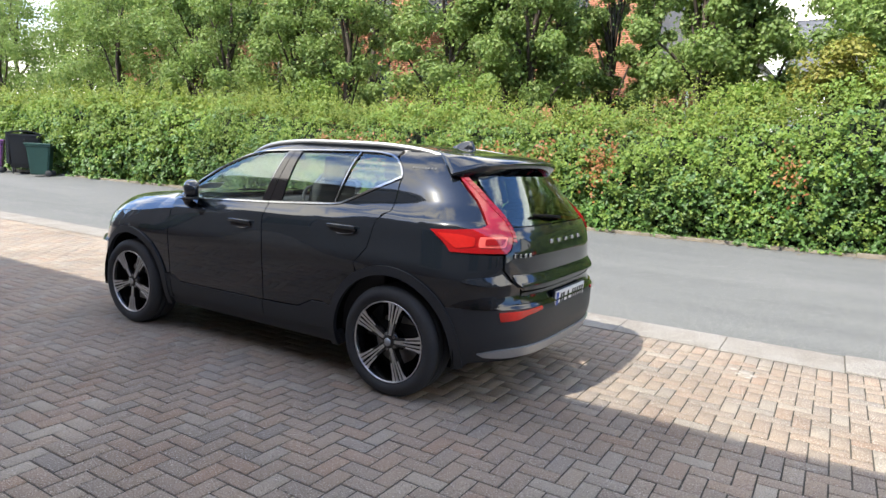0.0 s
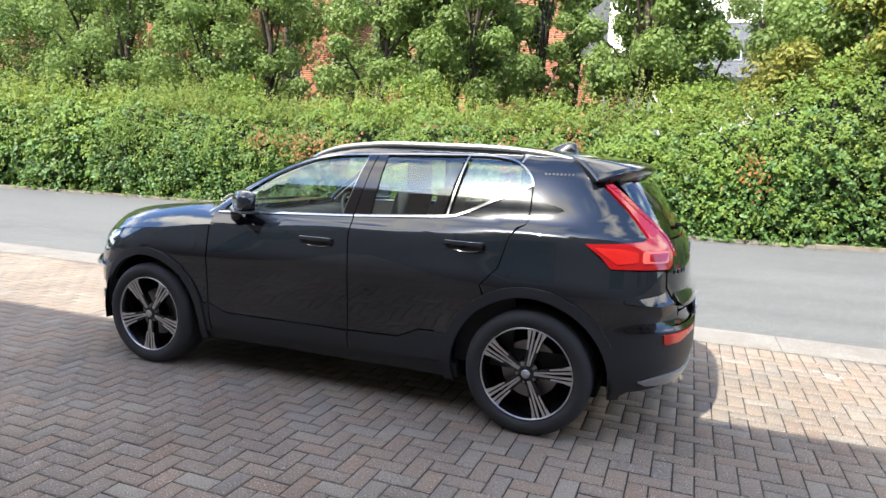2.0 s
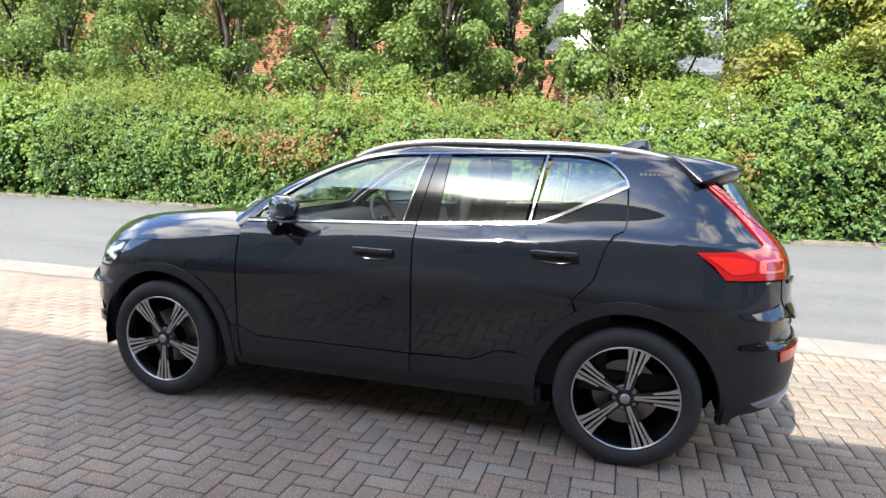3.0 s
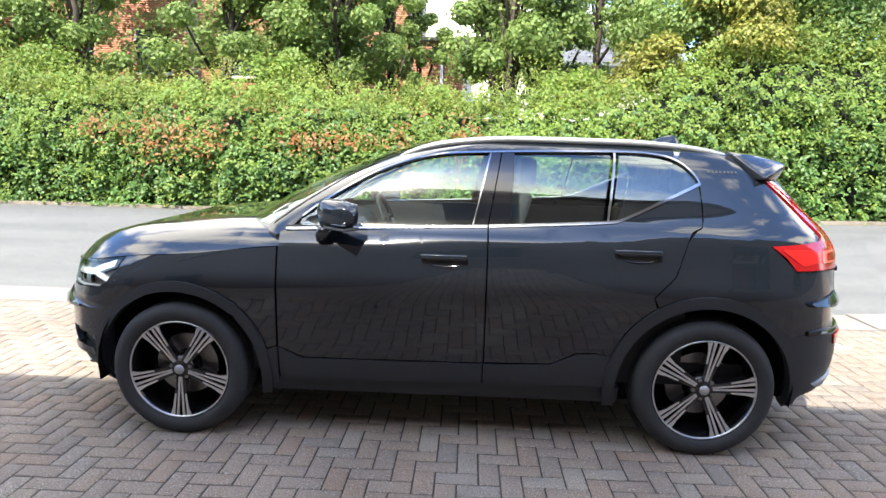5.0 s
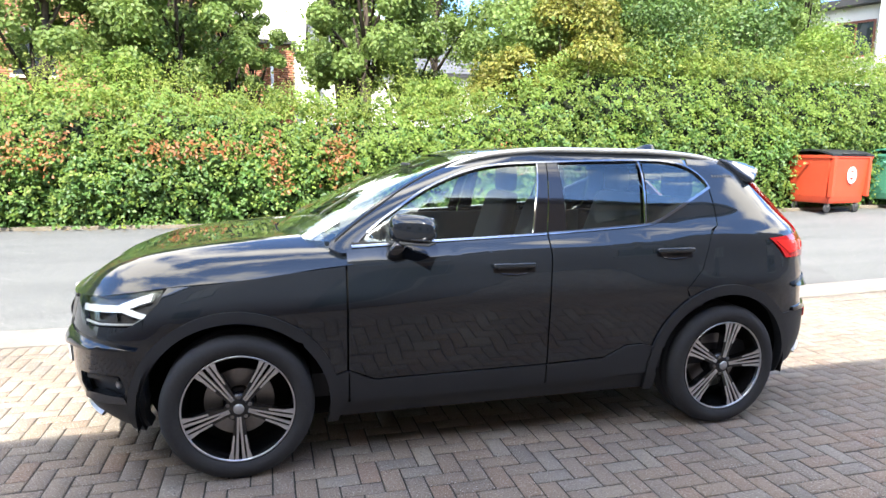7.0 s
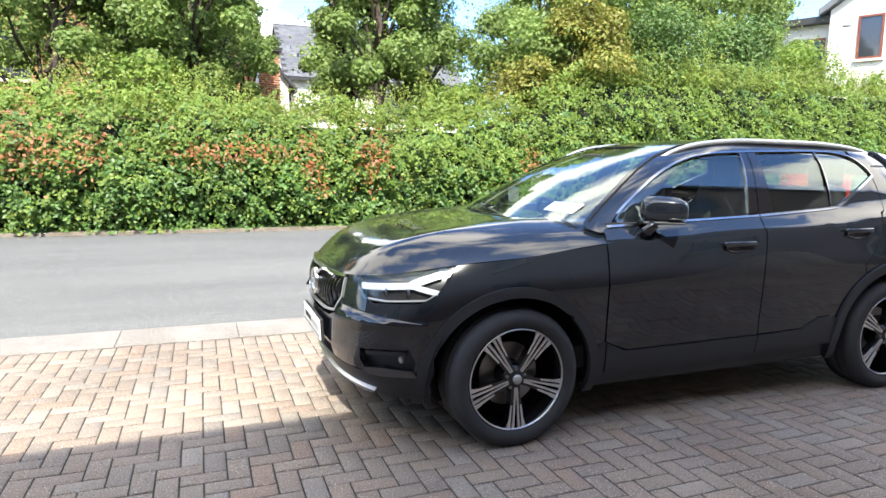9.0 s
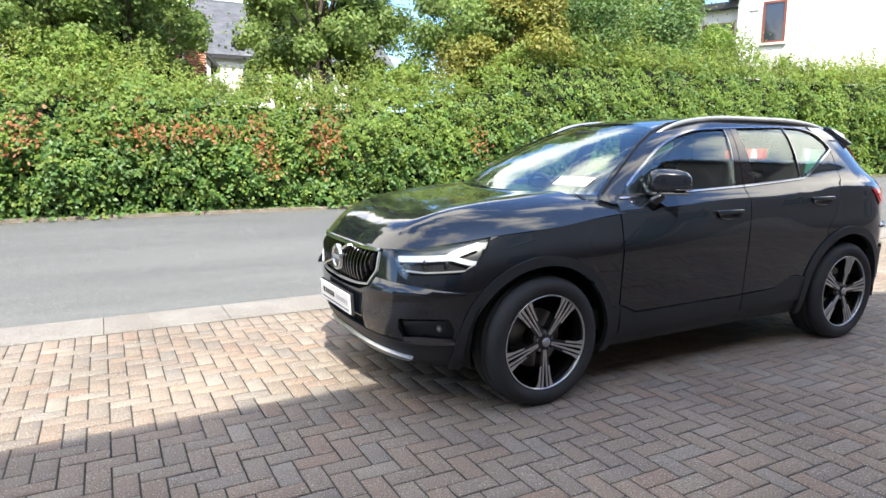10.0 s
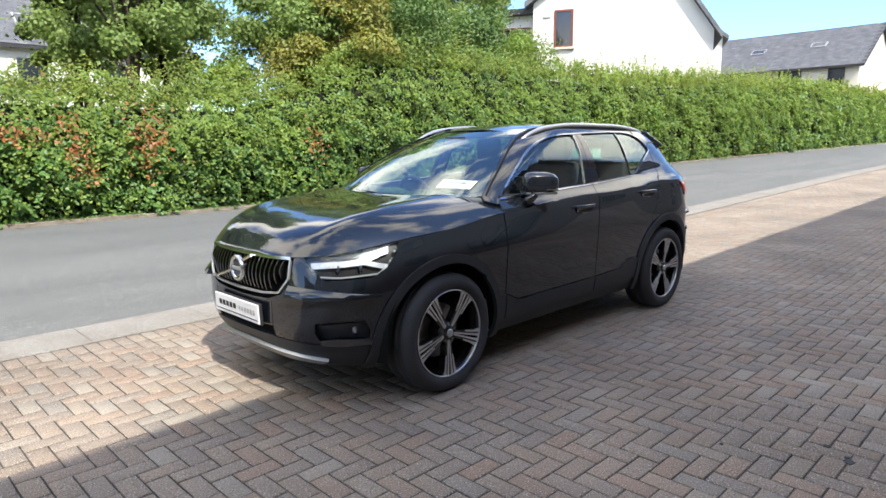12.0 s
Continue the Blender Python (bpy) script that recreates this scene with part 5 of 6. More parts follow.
for x0, x1, dens, size in ((-11, 13, 1.0, .070), (-45, -11, .42, .120), (13, 30, .6, .10), (30, 78, .20, .19)):
    span = x1 - x0
    dark = 1 if x1 < 14 else .35
    sprays("ivy", int(span * 150 * dens * dark), x0, x1, -.06, .56, size * 1.08, M_IVY, "dark glossy ivy leaves low on the hedge", 11, .22)
    sprays("ivy", int(span * 26 * dens * dark), x0, x1, .35, .90, size, M_IVY, "dark ivy leaves climbing higher in the hedge")
    sprays("hedge_leaves", int(span * 75 * dens / dark ** .7), x0, x1, 0, .75, size * .9, M_BEECH, "lighter leaves mixed into the ivy")
    sprays("hedge_leaves", int(span * 175 * dens), x0, x1, .42, 1.08, size * .9, M_BEECH, "light green leaves of the hedge's upper part")
    # rounded top and loose shoots standing up from it
    n = int(span * 700 * dens)
    x = rng.uniform(x0, x1, n)
    y = rng.uniform(7.5, 9.2, n)
    z = np.array([hedge_top(a) + .14 * wave(a * 2.6, 3) - .25 * (max(0, (8.1 - b)) * 1.3) ** 2 - .1 for a, b in zip(x, y)]) + rng.uniform(-.15, .12, n)
    o = part("hedge_top", leaf_mesh("hedge_top", np.stack([x, y, z], 1), np.tile([0, -.35, 1.0], (n, 1)), size * rng.uniform(.6, 1.2, n), rng, .7), M_SHOOT, hedge, "light green leaves on top of the hedge")
    o["kind"] = "stuff"
    shoots = int(span * 62 * min(1, dens * 1.3))
    per = 24
    at = np.zeros((shoots * per, 3))
    for i in range(shoots):
        bx, by = rng.uniform(x0, x1), rng.uniform(7.45, 8.9)
        bz = hedge_top(bx) - .25 * (max(0, (8.1 - by)) * 1.3) ** 2 - .2
        h, lean = rng.uniform(.35, 1.15) * (.72 + .40 * wave(bx * 1.3, 6)), rng.normal(0, .16, 2)
        t = rng.random(per) ** .8
        spread = (.055 * (1 - t) + .018)[:, None] * rng.normal(0, 1, (per, 3))
        at[i * per:(i + 1) * per] = np.stack([bx + lean[0] * t, by + lean[1] * t, bz + h * t], 1) + spread
    n = len(at)
    o = part("shoot_leaves", leaf_mesh("shoot_leaves", at, np.tile([0, -.5, .6], (n, 1)), size * .68 * rng.uniform(.6, 1.2, n), rng, .6), M_SHOOT, hedge, "young upright shoots above the hedge")
    o["kind"] = "stuff"

# russet patches of dying leaves
for cx, cz, wide, high, n in ((0.0, 1.50, .19, .36, 330), (-1.05, 1.55, .10, .34, 150), (-1.9, 1.62, .32, .14, 170), (-2.75, 1.60, .38, .16, 200), (-4.3, 1.6, .12, .25, 110), (-4.9, 1.55, .34, .26, 260), (-5.6, 1.55, .28, .3, 260),
                              (3.0, 1.45, .14, .28, 90), (-6.5, 1.75, .14, .16, 110), (-.95, 1.05, .12, .18, 60)):
    n = int(n * .85)
    x = rng.normal(cx, wide * 1.05, n)
    z = rng.normal(cz, high * .75, n)
    at = np.stack([x, np.array([hedge_face(a, b - .32) for a, b in zip(x, z)]) - .12 - rng.random(n) * .26, z], 1)
    o = part("russet_leaves", leaf_mesh("russet_leaves", at, np.tile([0, -1, .4], (n, 1)), .075 * rng.uniform(.6, 1.2, n), rng, .6), M_AUTUMN, hedge, "patch of rust-red dead leaves")
    o["kind"] = "stuff"


# taller shrubs that grow out of the hedge
def shrub(name, x, y, base, radius, high, n, material, label, size=.085, seed=1):
    r = np.random.default_rng(seed)
    ob = thing(name, label, "shrub", at=(x, y, ground(x, y)))
    clumps = []
    for i in range(16):
        a, t = r.uniform(0, 2 * math.pi), r.uniform(.3, 1)
        clumps.append((radius * .62 * math.cos(a) * r.random() ** .5, radius * .5 * math.sin(a) * r.random() ** .5, base + (high - base) * t, radius * r.uniform(.30, .55)))
    at, facing = [], []
    for i in range(n):
        cx, cy, cz, cr = clumps[r.integers(len(clumps))]
        d = r.normal(0, 1, 3)
        d /= np.linalg.norm(d)
        d[2] = abs(d[2]) * .9 + d[2] * .1
        q = cr * (1 - .35 * r.random() ** 2)
        at.append((cx + d[0] * q, cy + d[1] * q, cz + d[2] * q * 1.05))
        facing.append(d + [0, 0, .4])
    o = part("foliage", leaf_mesh("foliage", np.array(at), np.array(facing), size * r.uniform(.6, 1.25, n), r, .62), material, ob, "loose leafy growth")
    o["kind"] = "stuff"
    for i in range(5):
        cx, cy, cz, cr = clumps[i]
        part("stem", tube([(cx * .15, cy * .15, -.02), (cx * .5, cy * .5, cz * .5), (cx, cy, cz)], lambda t: .03 * (1 - .7 * t), 6), M_BARK, ob, "thin brown stem", True)


for i, (x, y, base, radius, high, n, m) in enumerate(((3.6, 8.3, 1.8, 1.0, 3.2, 4200, M_GOLD), (5.0, 8.2, 2.0, 1.3, 4.25, 7500, M_GOLD), (7.0, 8.6, 2.2, 1.4, 4.1, 6200, M_SHADE), (9.2, 8.8, 2.2, 1.4, 4.2, 6200, M_SHADE),
                                                        (11.6, 8.6, 2.2, 1.3, 3.7, 4200, M_BEECH), (2.1, 8.6, 1.6, .8, 2.5, 2200, M_BEECH), (-8.5, 8.7, 1.8, 1.0, 2.8, 2600, M_BEECH), (-3.6, 8.7, 1.7, .9, 2.6, 2200, M_BEECH))):
    shrub("shrub", x, y, base, radius, high, n, m, "golden-green shrub standing above the hedge" if m == M_GOLD else "dark green leafy shrub standing above the hedge" if m == M_SHADE else "light green shrub standing above the hedge", seed=20 + i)


# ---- trees ----
def tree(x, y, high, spread, n, seed, size=.115, low=.40, leaves=None):
    r = np.random.default_rng(seed)
    g = ground(x, y) if abs(y) < 60 else .3
    ob = thing("tree", "leafy green broadleaf tree with a slender dark trunk behind the hedge", "tree", "trees behind the hedge", at=(x, y, g))
    lean = r.normal(0, .25, 2)
    trunk = [(lean[0] * t, lean[1] * t, high * .8 * t) for t in np.linspace(0, 1, 7)]
    part("trunk", tube([(p[0] + r.normal(0, .05), p[1] + r.normal(0, .05), p[2] - .05) for p in trunk], lambda t: .13 * (1 - .8 * t) * high / 7, 9), M_BARK, ob, "dark upright trunk", True)
    clumps = []
    for i in range(46):
        t = r.uniform(low, 1.0)
        a, q = r.uniform(0, 2 * math.pi), spread * r.uniform(.25, 1.0) * (1 - .55 * max(0, t - .55) / .45) * (.65 + .35 * min(1, t / .45))
        c = np.array((lean[0] * t + q * math.cos(a), lean[1] * t + q * math.sin(a), high * t * .93))
        clumps.append((c, spread * r.uniform(.17, .30)))
        if i < 14:
            z0 = c[2] * r.uniform(.5, .75)
            part("limb", tube([(lean[0] * z0 / high, lean[1] * z0 / high, z0), tuple(c * [.55, .55, 1] - [0, 0, (c[2] - z0) * .35]), tuple(c)], lambda t: .05 * (1 - .75 * t), 6), M_BARK, ob, "bare dark limb", True)
    centre, reach = np.array([c for c, _ in clumps]), np.array([q for _, q in clumps])
    which = r.integers(len(clumps), size=n)
    d = r.normal(0, 1, (n, 3))
    d /= np.linalg.norm(d, axis=1, keepdims=True)
    far_out = np.where(np.arange(n) % 9 > 0, reach[which] * (1 - .55 * r.random(n) ** 1.5), spread * .55 * r.random(n))
    at = centre[which] + d * far_out[:, None] * [1, 1, .8]
    facing = d + [0, 0, .5]
    o = part("crown", leaf_mesh("crown", at, facing, size * r.uniform(.6, 1.25, n), r, .78), leaves or M_TREE, ob, "crown of lobed green leaves")
    o["kind"] = "stuff"


PLACES = ((-34, 11.0, 8.4, 3.0, 9000), (-28.5, 10.5, 8.0, 2.9, 9000), (-24, 11.3, 8.2, 2.8, 10000), (-19.6, 10.4, 7.8, 2.6, 11000), (-16.6, 11.2, 8.2, 2.1, 11000), (-13.9, 10.4, 7.6, 1.9, 10000), (-11.2, 10.8, 7.7, 1.6, 9500), (-9.2, 11.2, 7.8, 1.5, 9000),
          (-5.7, 10.4, 7.4, 1.7, 11000), (-4.0, 10.9, 7.4, 1.8, 12000), (-2.9, 10.2, 6.9, 1.45, 11000), (1.0, 10.4, 7.2, 1.7, 14000), (7.6, 14.4, 8.6, 2.3, 10000), (11.5, 14.6, 8.6, 2.3, 9000), (-4.8, 14.6, 8.6, 2.3, 10000), (4.9, 10.2, 7.0, 2.0, 13000), (3.6, 14.2, 8.4, 1.9, 9000), (6.4, 10.0, 7.0, 1.8, 12000), (8.4, 10.5, 7.4, 2.1, 13000), (11.6, 10.8, 7.4, 2.2, 13000), (14.6, 12.4, 7.6, 2.0, 9000), (-3.3, 13.2, 7.8, 1.4, 8000), (.9, 13.2, 7.6, 1.0, 8000), (-2.0, 14.0, 8.0, 1.1, 9000), (-1.5, 16.4, 7.6, 1.0, 9000), (2.1, 11.0, 7.0, 1.1, 9000), (1.3, 14.5, 8.5, 1.2, 9000))
for i, (x, y, high, spread, n) in enumerate(PLACES):
    tree(x, y, high, spread, int(n * 2.2), 100 + i, .092, .18 if x < -18 else .40)
for i in range(9):
    tree(-46 + 4.3 * i, 15.4 + .8 * (i % 2), 10.8, 3.2, 10000, 140 + i, .17, .15)


# ---- buildings behind the hedge ----
def sash(parent, m, w, h, frame_mat, bars=1, sill=None):
    """A framed window under a house, centred at m, looking along its -y."""
    def put(bm):
        bmesh.ops.transform(bm, matrix=m, verts=bm.verts[:])
        return bm
    bm = bmesh.new()
    for a, b in (((-w / 2, -.04, -h / 2), (-w / 2 + .08, .05, h / 2)), ((w / 2 - .08, -.04, -h / 2), (w / 2, .05, h / 2)), ((-w / 2 + .08, -.04, h / 2 - .08), (w / 2 - .08, .05, h / 2)), ((-w / 2 + .08, -.04, -h / 2), (w / 2 - .08, .05, -h / 2 + .08))):
        box(bm, a, b)
    for k in range(bars):
        x = -w / 2 + w * (k + 1) / (bars + 1)
        box(bm, (x - .03, -.03, -h / 2 + .08), (x + .03, .05, h / 2 - .08))
    win = part("window", put(bm), frame_mat, parent, "framed house window")
    bm = bmesh.new()
    box(bm, (-w / 2 + .07, .0, -h / 2 + .07), (w / 2 - .07, .02, h / 2 - .07))
    part("pane", put(bm), M_PANE, win, "dark window pane")
    if sill:
        bm = bmesh.new()
        box(bm, (-w / 2 - .08, -.12, -h / 2 - .09), (w / 2 + .08, .04, -h / 2 - .002))
        part("sill", put(bm), sill, win, "pale window sill")


def gabled(name, label, x0, x1, y0, y1, eave, ridge, wall_mat, roof_mat, windows, base=0.0, along_x=True, over=.35, skylights=()):
    """A house with a pitched roof; windows: (face, position along it, height of middle, width, height, frame, bars)."""
    ob = thing(name, label, "house", at=(0, 0, 0))
    bm = bmesh.new()
    box(bm, (x0, y0, base - .5), (x1, y1, eave))
    mid = (y0 + y1) / 2 if along_x else (x0 + x1) / 2
    # gable ends
    ends = ((x0, x0 + .25), (x1 - .25, x1)) if along_x else ((y0, y0 + .25), (y1 - .25, y1))
    for a, b in ends:
        vs = []
        for q in (a, b):
            if along_x:
                vs.append([bm.verts.new((q, y0, eave)), bm.verts.new((q, y1, eave)), bm.verts.new((q, mid, ridge))])
            else:
                vs.append([bm.verts.new((x0, q, eave)), bm.verts.new((x1, q, eave)), bm.verts.new((mid, q, ridge))])
        bm.faces.new(vs[0]), bm.faces.new(vs[1])
        for i in range(3):
            j = (i + 1) % 3
            bm.faces.new((vs[0][i], vs[0][j], vs[1][j], vs[1][i]))
    bmesh.ops.recalc_face_normals(bm, faces=bm.faces[:])
    part("wall", bm, wall_mat, ob)
    lo, hi = ((x0, x1), (y0, y1)) if along_x else ((y0, y1), (x0, x1))
    rise = ridge - eave
    half_w = (hi[1] - hi[0]) / 2
    for s in (-1, 1):
        # slates in courses
        verts, faces = [], []
        length = math.hypot(half_w + over, rise * (half_w + over) / half_w)
        rows, cols = int(length / .26), int((lo[1] - lo[0] + 2 * over) / .42)
        for r in range(rows):
            for cidx in range(cols):
                t0, t1 = r / rows, (r + 1.15) / rows
                u0 = lo[0] - over + (cidx + (.5 if r % 2 else 0)) * .42
                u1 = min(u0 + .415, lo[1] + over)
                q = []
                for u, t, up in ((u0, t0, .03), (u1, t0, .03), (u1, t1, .012), (u0, t1, .012)):
                    across_w = s * (half_w + over) * (1 - t)
                    z = ridge - rise * abs(across_w) / half_w + up
                    q.append((u, mid + across_w, z) if along_x else (mid + across_w, u, z))
                k = len(verts)
                verts += q
                faces.append((k, k + 1, k + 2, k + 3))
        o = part("slating", mesh_of("slating", verts, faces), roof_mat, ob, "grey slates in courses")
        o["kind"] = "stuff"
        bm = bmesh.new()
        pr = [(lo[0] - over, 0), (lo[1] + over, 0)]
        q = []
        for u in (lo[0] - over, lo[1] + over):
            for across_w, dz in ((0, 0), (s * (half_w + over), 0), (s * (half_w + over), -.14), (0, -.14)):
                z = ridge - rise * abs(across_w) / half_w + dz
                q.append(bm.verts.new((u, mid + across_w, z) if along_x else (mid + across_w, u, z)))
        bm.faces.new(q[:4]), bm.faces.new(q[4:])
        for i in range(4):
            j = (i + 1) % 4
            bm.faces.new((q[i], q[j], q[4 + j], q[4 + i]))
        bmesh.ops.recalc_face_normals(bm, faces=bm.faces[:])
        part("roof", bm, M_FASCIA, ob, "dark roof edge and fascia")
    for face, pos, zc, w, h, fm, bars in windows:
        m = {"south": pose(pos, y0 - .01, zc), "west": pose(x0 - .01, pos, zc, 0, 0, -90), "north": pose(pos, y1 + .01, zc, 0, 0, 180)}[face]
        sash(ob, m, w, h, fm, bars, M_CREAM)
    for u, t in skylights:
        across_w = -(half_w + over) * (1 - t)
        ang = math.degrees(math.atan2(rise, half_w))
        z = ridge - rise * abs(across_w) / half_w + .05
        m = pose(u, mid + across_w, z, ang, 0, 0) if along_x else pose(mid + across_w, u, z, 0, -ang, 0)
        bm = soft_box((-.35, -.5, -.05), (.35, .5, .06), .01, 1)
        bmesh.ops.transform(bm, matrix=m, verts=bm.verts[:])
        sk = part("skylight", bm, M_SILVER, ob, "bright roof window")
        bm = soft_box((-.28, -.43, .058), (.28, .43, .066), .002, 1)
        bmesh.ops.transform(bm, matrix=m, verts=bm.verts[:])
        part("pane", bm, M_PANE, sk, "roof window pane")
    return ob


def gable_wall_house():
    """A white house whose broad gable end looks across the hedge, its frame of reference turned a little."""
    ob = thing("house", "white rendered gable end of a house with a red-brown window", "house", at=(20.3, 15.0, 0), rz=-62.8)
    L, D = 7.65, 9.0
    prof = [(0, -.3), (L, -.3), (L, 6.05), (4.4, 10.6), (0, 7.60)]
    bm = bmesh.new()
    f = [bm.verts.new((u, 0, z)) for u, z in prof]
    k = [bm.verts.new((u, D, z)) for u, z in prof]
    bm.faces.new(f), bm.faces.new(k[::-1])
    for i in range(5):
        bm.faces.new((f[i], f[(i + 1) % 5], k[(i + 1) % 5], k[i]))
    bmesh.ops.recalc_face_normals(bm, faces=bm.faces[:])
    part("wall", bm, M_RENDER, ob)
    for (u0, z0), (u1, z1) in (((L + .30, 5.63), (4.4, 10.62)), ((4.4, 10.62), (-.35, 7.38))):
        bm = bmesh.new()
        q = [bm.verts.new((u, v, z + dz)) for v in (-.35, D + .3) for (u, z, dz) in ((u0, z0, .02), (u1, z1, .02), (u1, z1, .26), (u0, z0, .26))]
        bm.faces.new(q[:4]), bm.faces.new(q[4:][::-1])
        for i in range(4):
            bm.faces.new((q[i], q[4 + i], q[4 + (i + 1) % 4], q[(i + 1) % 4]))
        bmesh.ops.recalc_face_normals(bm, faces=bm.faces[:])
        part("roof", bm, M_SLATE, ob, "dark roof slope with a thick edge")
    bm = bmesh.new()
    box(bm, (-4.5, .5, -.3), (0, D, 7.2))
    part("wing", bm, M_RENDER, ob, "set back wing of the house")
    bm = bmesh.new()
    box(bm, (-4.9, .05, 7.2), (-.02, D, 7.45))
    part("wing_roof", bm, M_FASCIA, ob, "dark eaves of the wing")
    sash(ob, pose(1.38, -.01, 6.45), .84, 1.62, M_WOODRED, 0, M_CREAM)
    sash(ob, pose(-.85, .49, 6.0), 1.3, 1.35, M_WOODRED, 1, M_CREAM)
    # lower gabled wing standing out past the far corner
    bm = bmesh.new()
    f = [bm.verts.new((u, 4.0, z)) for u, z in ((L - .4, -.3), (L + .7, -.3), (L + .7, 6.3), (L + .1, 6.75), (L - .4, 6.75))]
    k = [bm.verts.new((v.co.x, 8.5, v.co.z)) for v in f]
    bm.faces.new(f), bm.faces.new(k[::-1])
    for i in range(5):
        bm.faces.new((f[i], f[(i + 1) % 5], k[(i + 1) % 5], k[i]))
    bmesh.ops.recalc_face_normals(bm, faces=bm.faces[:])
    part("gabled_wing", bm, M_RENDER, ob, "white rendered wing with a sloping roof")
    bm = bmesh.new()
    q = [bm.verts.new((u, v, z)) for v in (3.75, 8.7) for u, z in ((L + .0, 6.85), (L + .95, 6.13), (L + .95, 6.31), (L + .0, 7.03))]
    bm.faces.new(q[:4]), bm.faces.new(q[4:][::-1])
    for i in range(4):
        bm.faces.new((q[i], q[4 + i], q[4 + (i + 1) % 4], q[(i + 1) % 4]))
    bmesh.ops.recalc_face_normals(bm, faces=bm.faces[:])
    part("wing_roof_slope", bm, M_SLATE, ob, "dark roof slope of the wing")
    part("downpipe", tube([(L + .12, 3.92, 0), (L + .12, 3.92, 6.6)], .05, 8), M_FASCIA, ob, "dark downpipe", True)
    bm = soft_box((.45, -.06, 6.95), (.80, .02, 7.15), .02, 1)
    part("vent", bm, M_WHITE, ob, "small white wall vent")


gable_wall_house()
gabled("house", "low cream house with a slate roof and two roof windows", 46.0, 56.0, 7.8, 20.0, 6.5, 9.5, M_CREAM, M_SLATE,
       [("west", 12.0, 5.75, 1.5, 1.1, M_FASCIA, 1), ("west", 9.1, 5.55, 1.0, 1.3, M_FASCIA, 0), ("west", 15.5, 5.75, 1.6, 1.1, M_FASCIA, 1)], along_x=False, skylights=((11.0, .55), (15.0, .5)))
gabled("house", "white house with slate roof and roof windows between the trees", 1.4, 10.0, 28.0, 36.0, 5.8, 8.8, M_RENDER, M_SLATE,
       [("south", 3.3, 4.4, 1.1, 1.3, M_PANE, 0), ("south", 6.6, 4.4, 1.1, 1.3, M_PANE, 0)], along_x=True, skylights=((3.4, .35), (5.4, .4)))
gabled("house", "plain white gabled annexe beside the slate-roofed house", -1.4, 1.1, 26.5, 34.0, 5.2, 6.6, M_RENDER, M_SLATE, [], along_x=False)


# the brick apartment block
def brick_block(x0, x1, y0, y1, high):
    ob = thing("apartment_block", "orange-red brick apartment block half hidden by trees", "building")
    bm = bmesh.new()
    box(bm, (x0, y0 + .11, -.3), (x1, y1, high))
    part("wall", bm, M_MORTAR, ob, "pale mortar of the brick wall")
    verts, faces = [], []
    holes = [(x, z) for x in np.arange(x0 + 1.6, x1 - 1, 2.7) for z in (1.6, 4.5, 7.4, 10.2) if z < high - 1]
    row = 0
    z = .2
    while z < high - .08:
        off = .1125 if row % 2 else 0
        for u in np.arange(x0 + off, x1 - .1, .225):
            if any(abs(u + .1 - hx) < .62 and abs(z + .03 - hz) < .75 for hx, hz in holes):
                continue
            a, b = u, min(u + .214, x1)
            k = len(verts)
            verts += [(a, y0 + .105, z), (b, y0 + .105, z), (b, y0 + .105, z + .065), (a, y0 + .105, z + .065),
                      (a, y0 + .094, z), (b, y0 + .094, z), (b, y0 + .094, z + .065), (a, y0 + .094, z + .065)]
            faces += [(k + 4, k + 5, k + 6, k + 7), (k, k + 1, k + 5, k + 4), (k + 3, k + 7, k + 6, k + 2), (k, k + 4, k + 7, k + 3)]
        z += .075
        row += 1
    o = part("bricks", mesh_of("bricks", verts, faces), M_BRICKWALL, ob, "orange-red bricks")
    o["kind"] = "stuff"
    for hx, hz in holes:
        sash(ob, pose(hx, y0 + .09, hz), 1.15, 1.4, M_PANE, 1, M_CREAM)
    bm = bmesh.new()
    box(bm, (x0 - .06, y0 - .06, high), (x1 + .06, y1 + .06, high + .12))
    part("roof_edge", bm, M_FASCIA, ob, "dark flat roof edge")
    part("downpipe", tube([(x0 + (x1 - x0) * .6, y0, 0), (x0 + (x1 - x0) * .6, y0, high)], .05, 8), M_WHITE, ob, "pale downpipe", True)


brick_block(-34.0, -9.6, 18.0, 27.0, 11.2)
brick_block(-9.55, -2.1, 18.6, 27.0, 9.0)
brick_block(-2.05, -.2, 18.5, 27.0, 5.1)


# ---- the building behind the camera, whose shadow lies on the paving ----
WALL_Y, EAVE = -5.9, 6.376
behind = thing("building", "brown brick building along the paving, dark eaves", "building")
bm = bmesh.new()
box(bm, (-30, WALL_Y - 6, -.3), (45, WALL_Y, EAVE - .25))
part("wall", bm, M_WALL_DARK, behind)
bm = bmesh.new()
q = [(-30.3, WALL_Y + .30, EAVE), (45.3, WALL_Y + .30, EAVE), (45.3, WALL_Y - 3, EAVE + 1.6), (-30.3, WALL_Y - 3, EAVE + 1.6), (-30.3, WALL_Y - 6.3, EAVE), (45.3, WALL_Y - 6.3, EAVE)]
vs = [bm.verts.new(p) for p in q]
ws = [bm.verts.new((p[0], p[1], p[2] - .22)) for p in q]
bm.faces.new((vs[0], vs[1], vs[2], vs[3])), bm.faces.new((vs[3], vs[2], vs[5], vs[4])), bm.faces.new((ws[0], ws[4], ws[5], ws[1]))
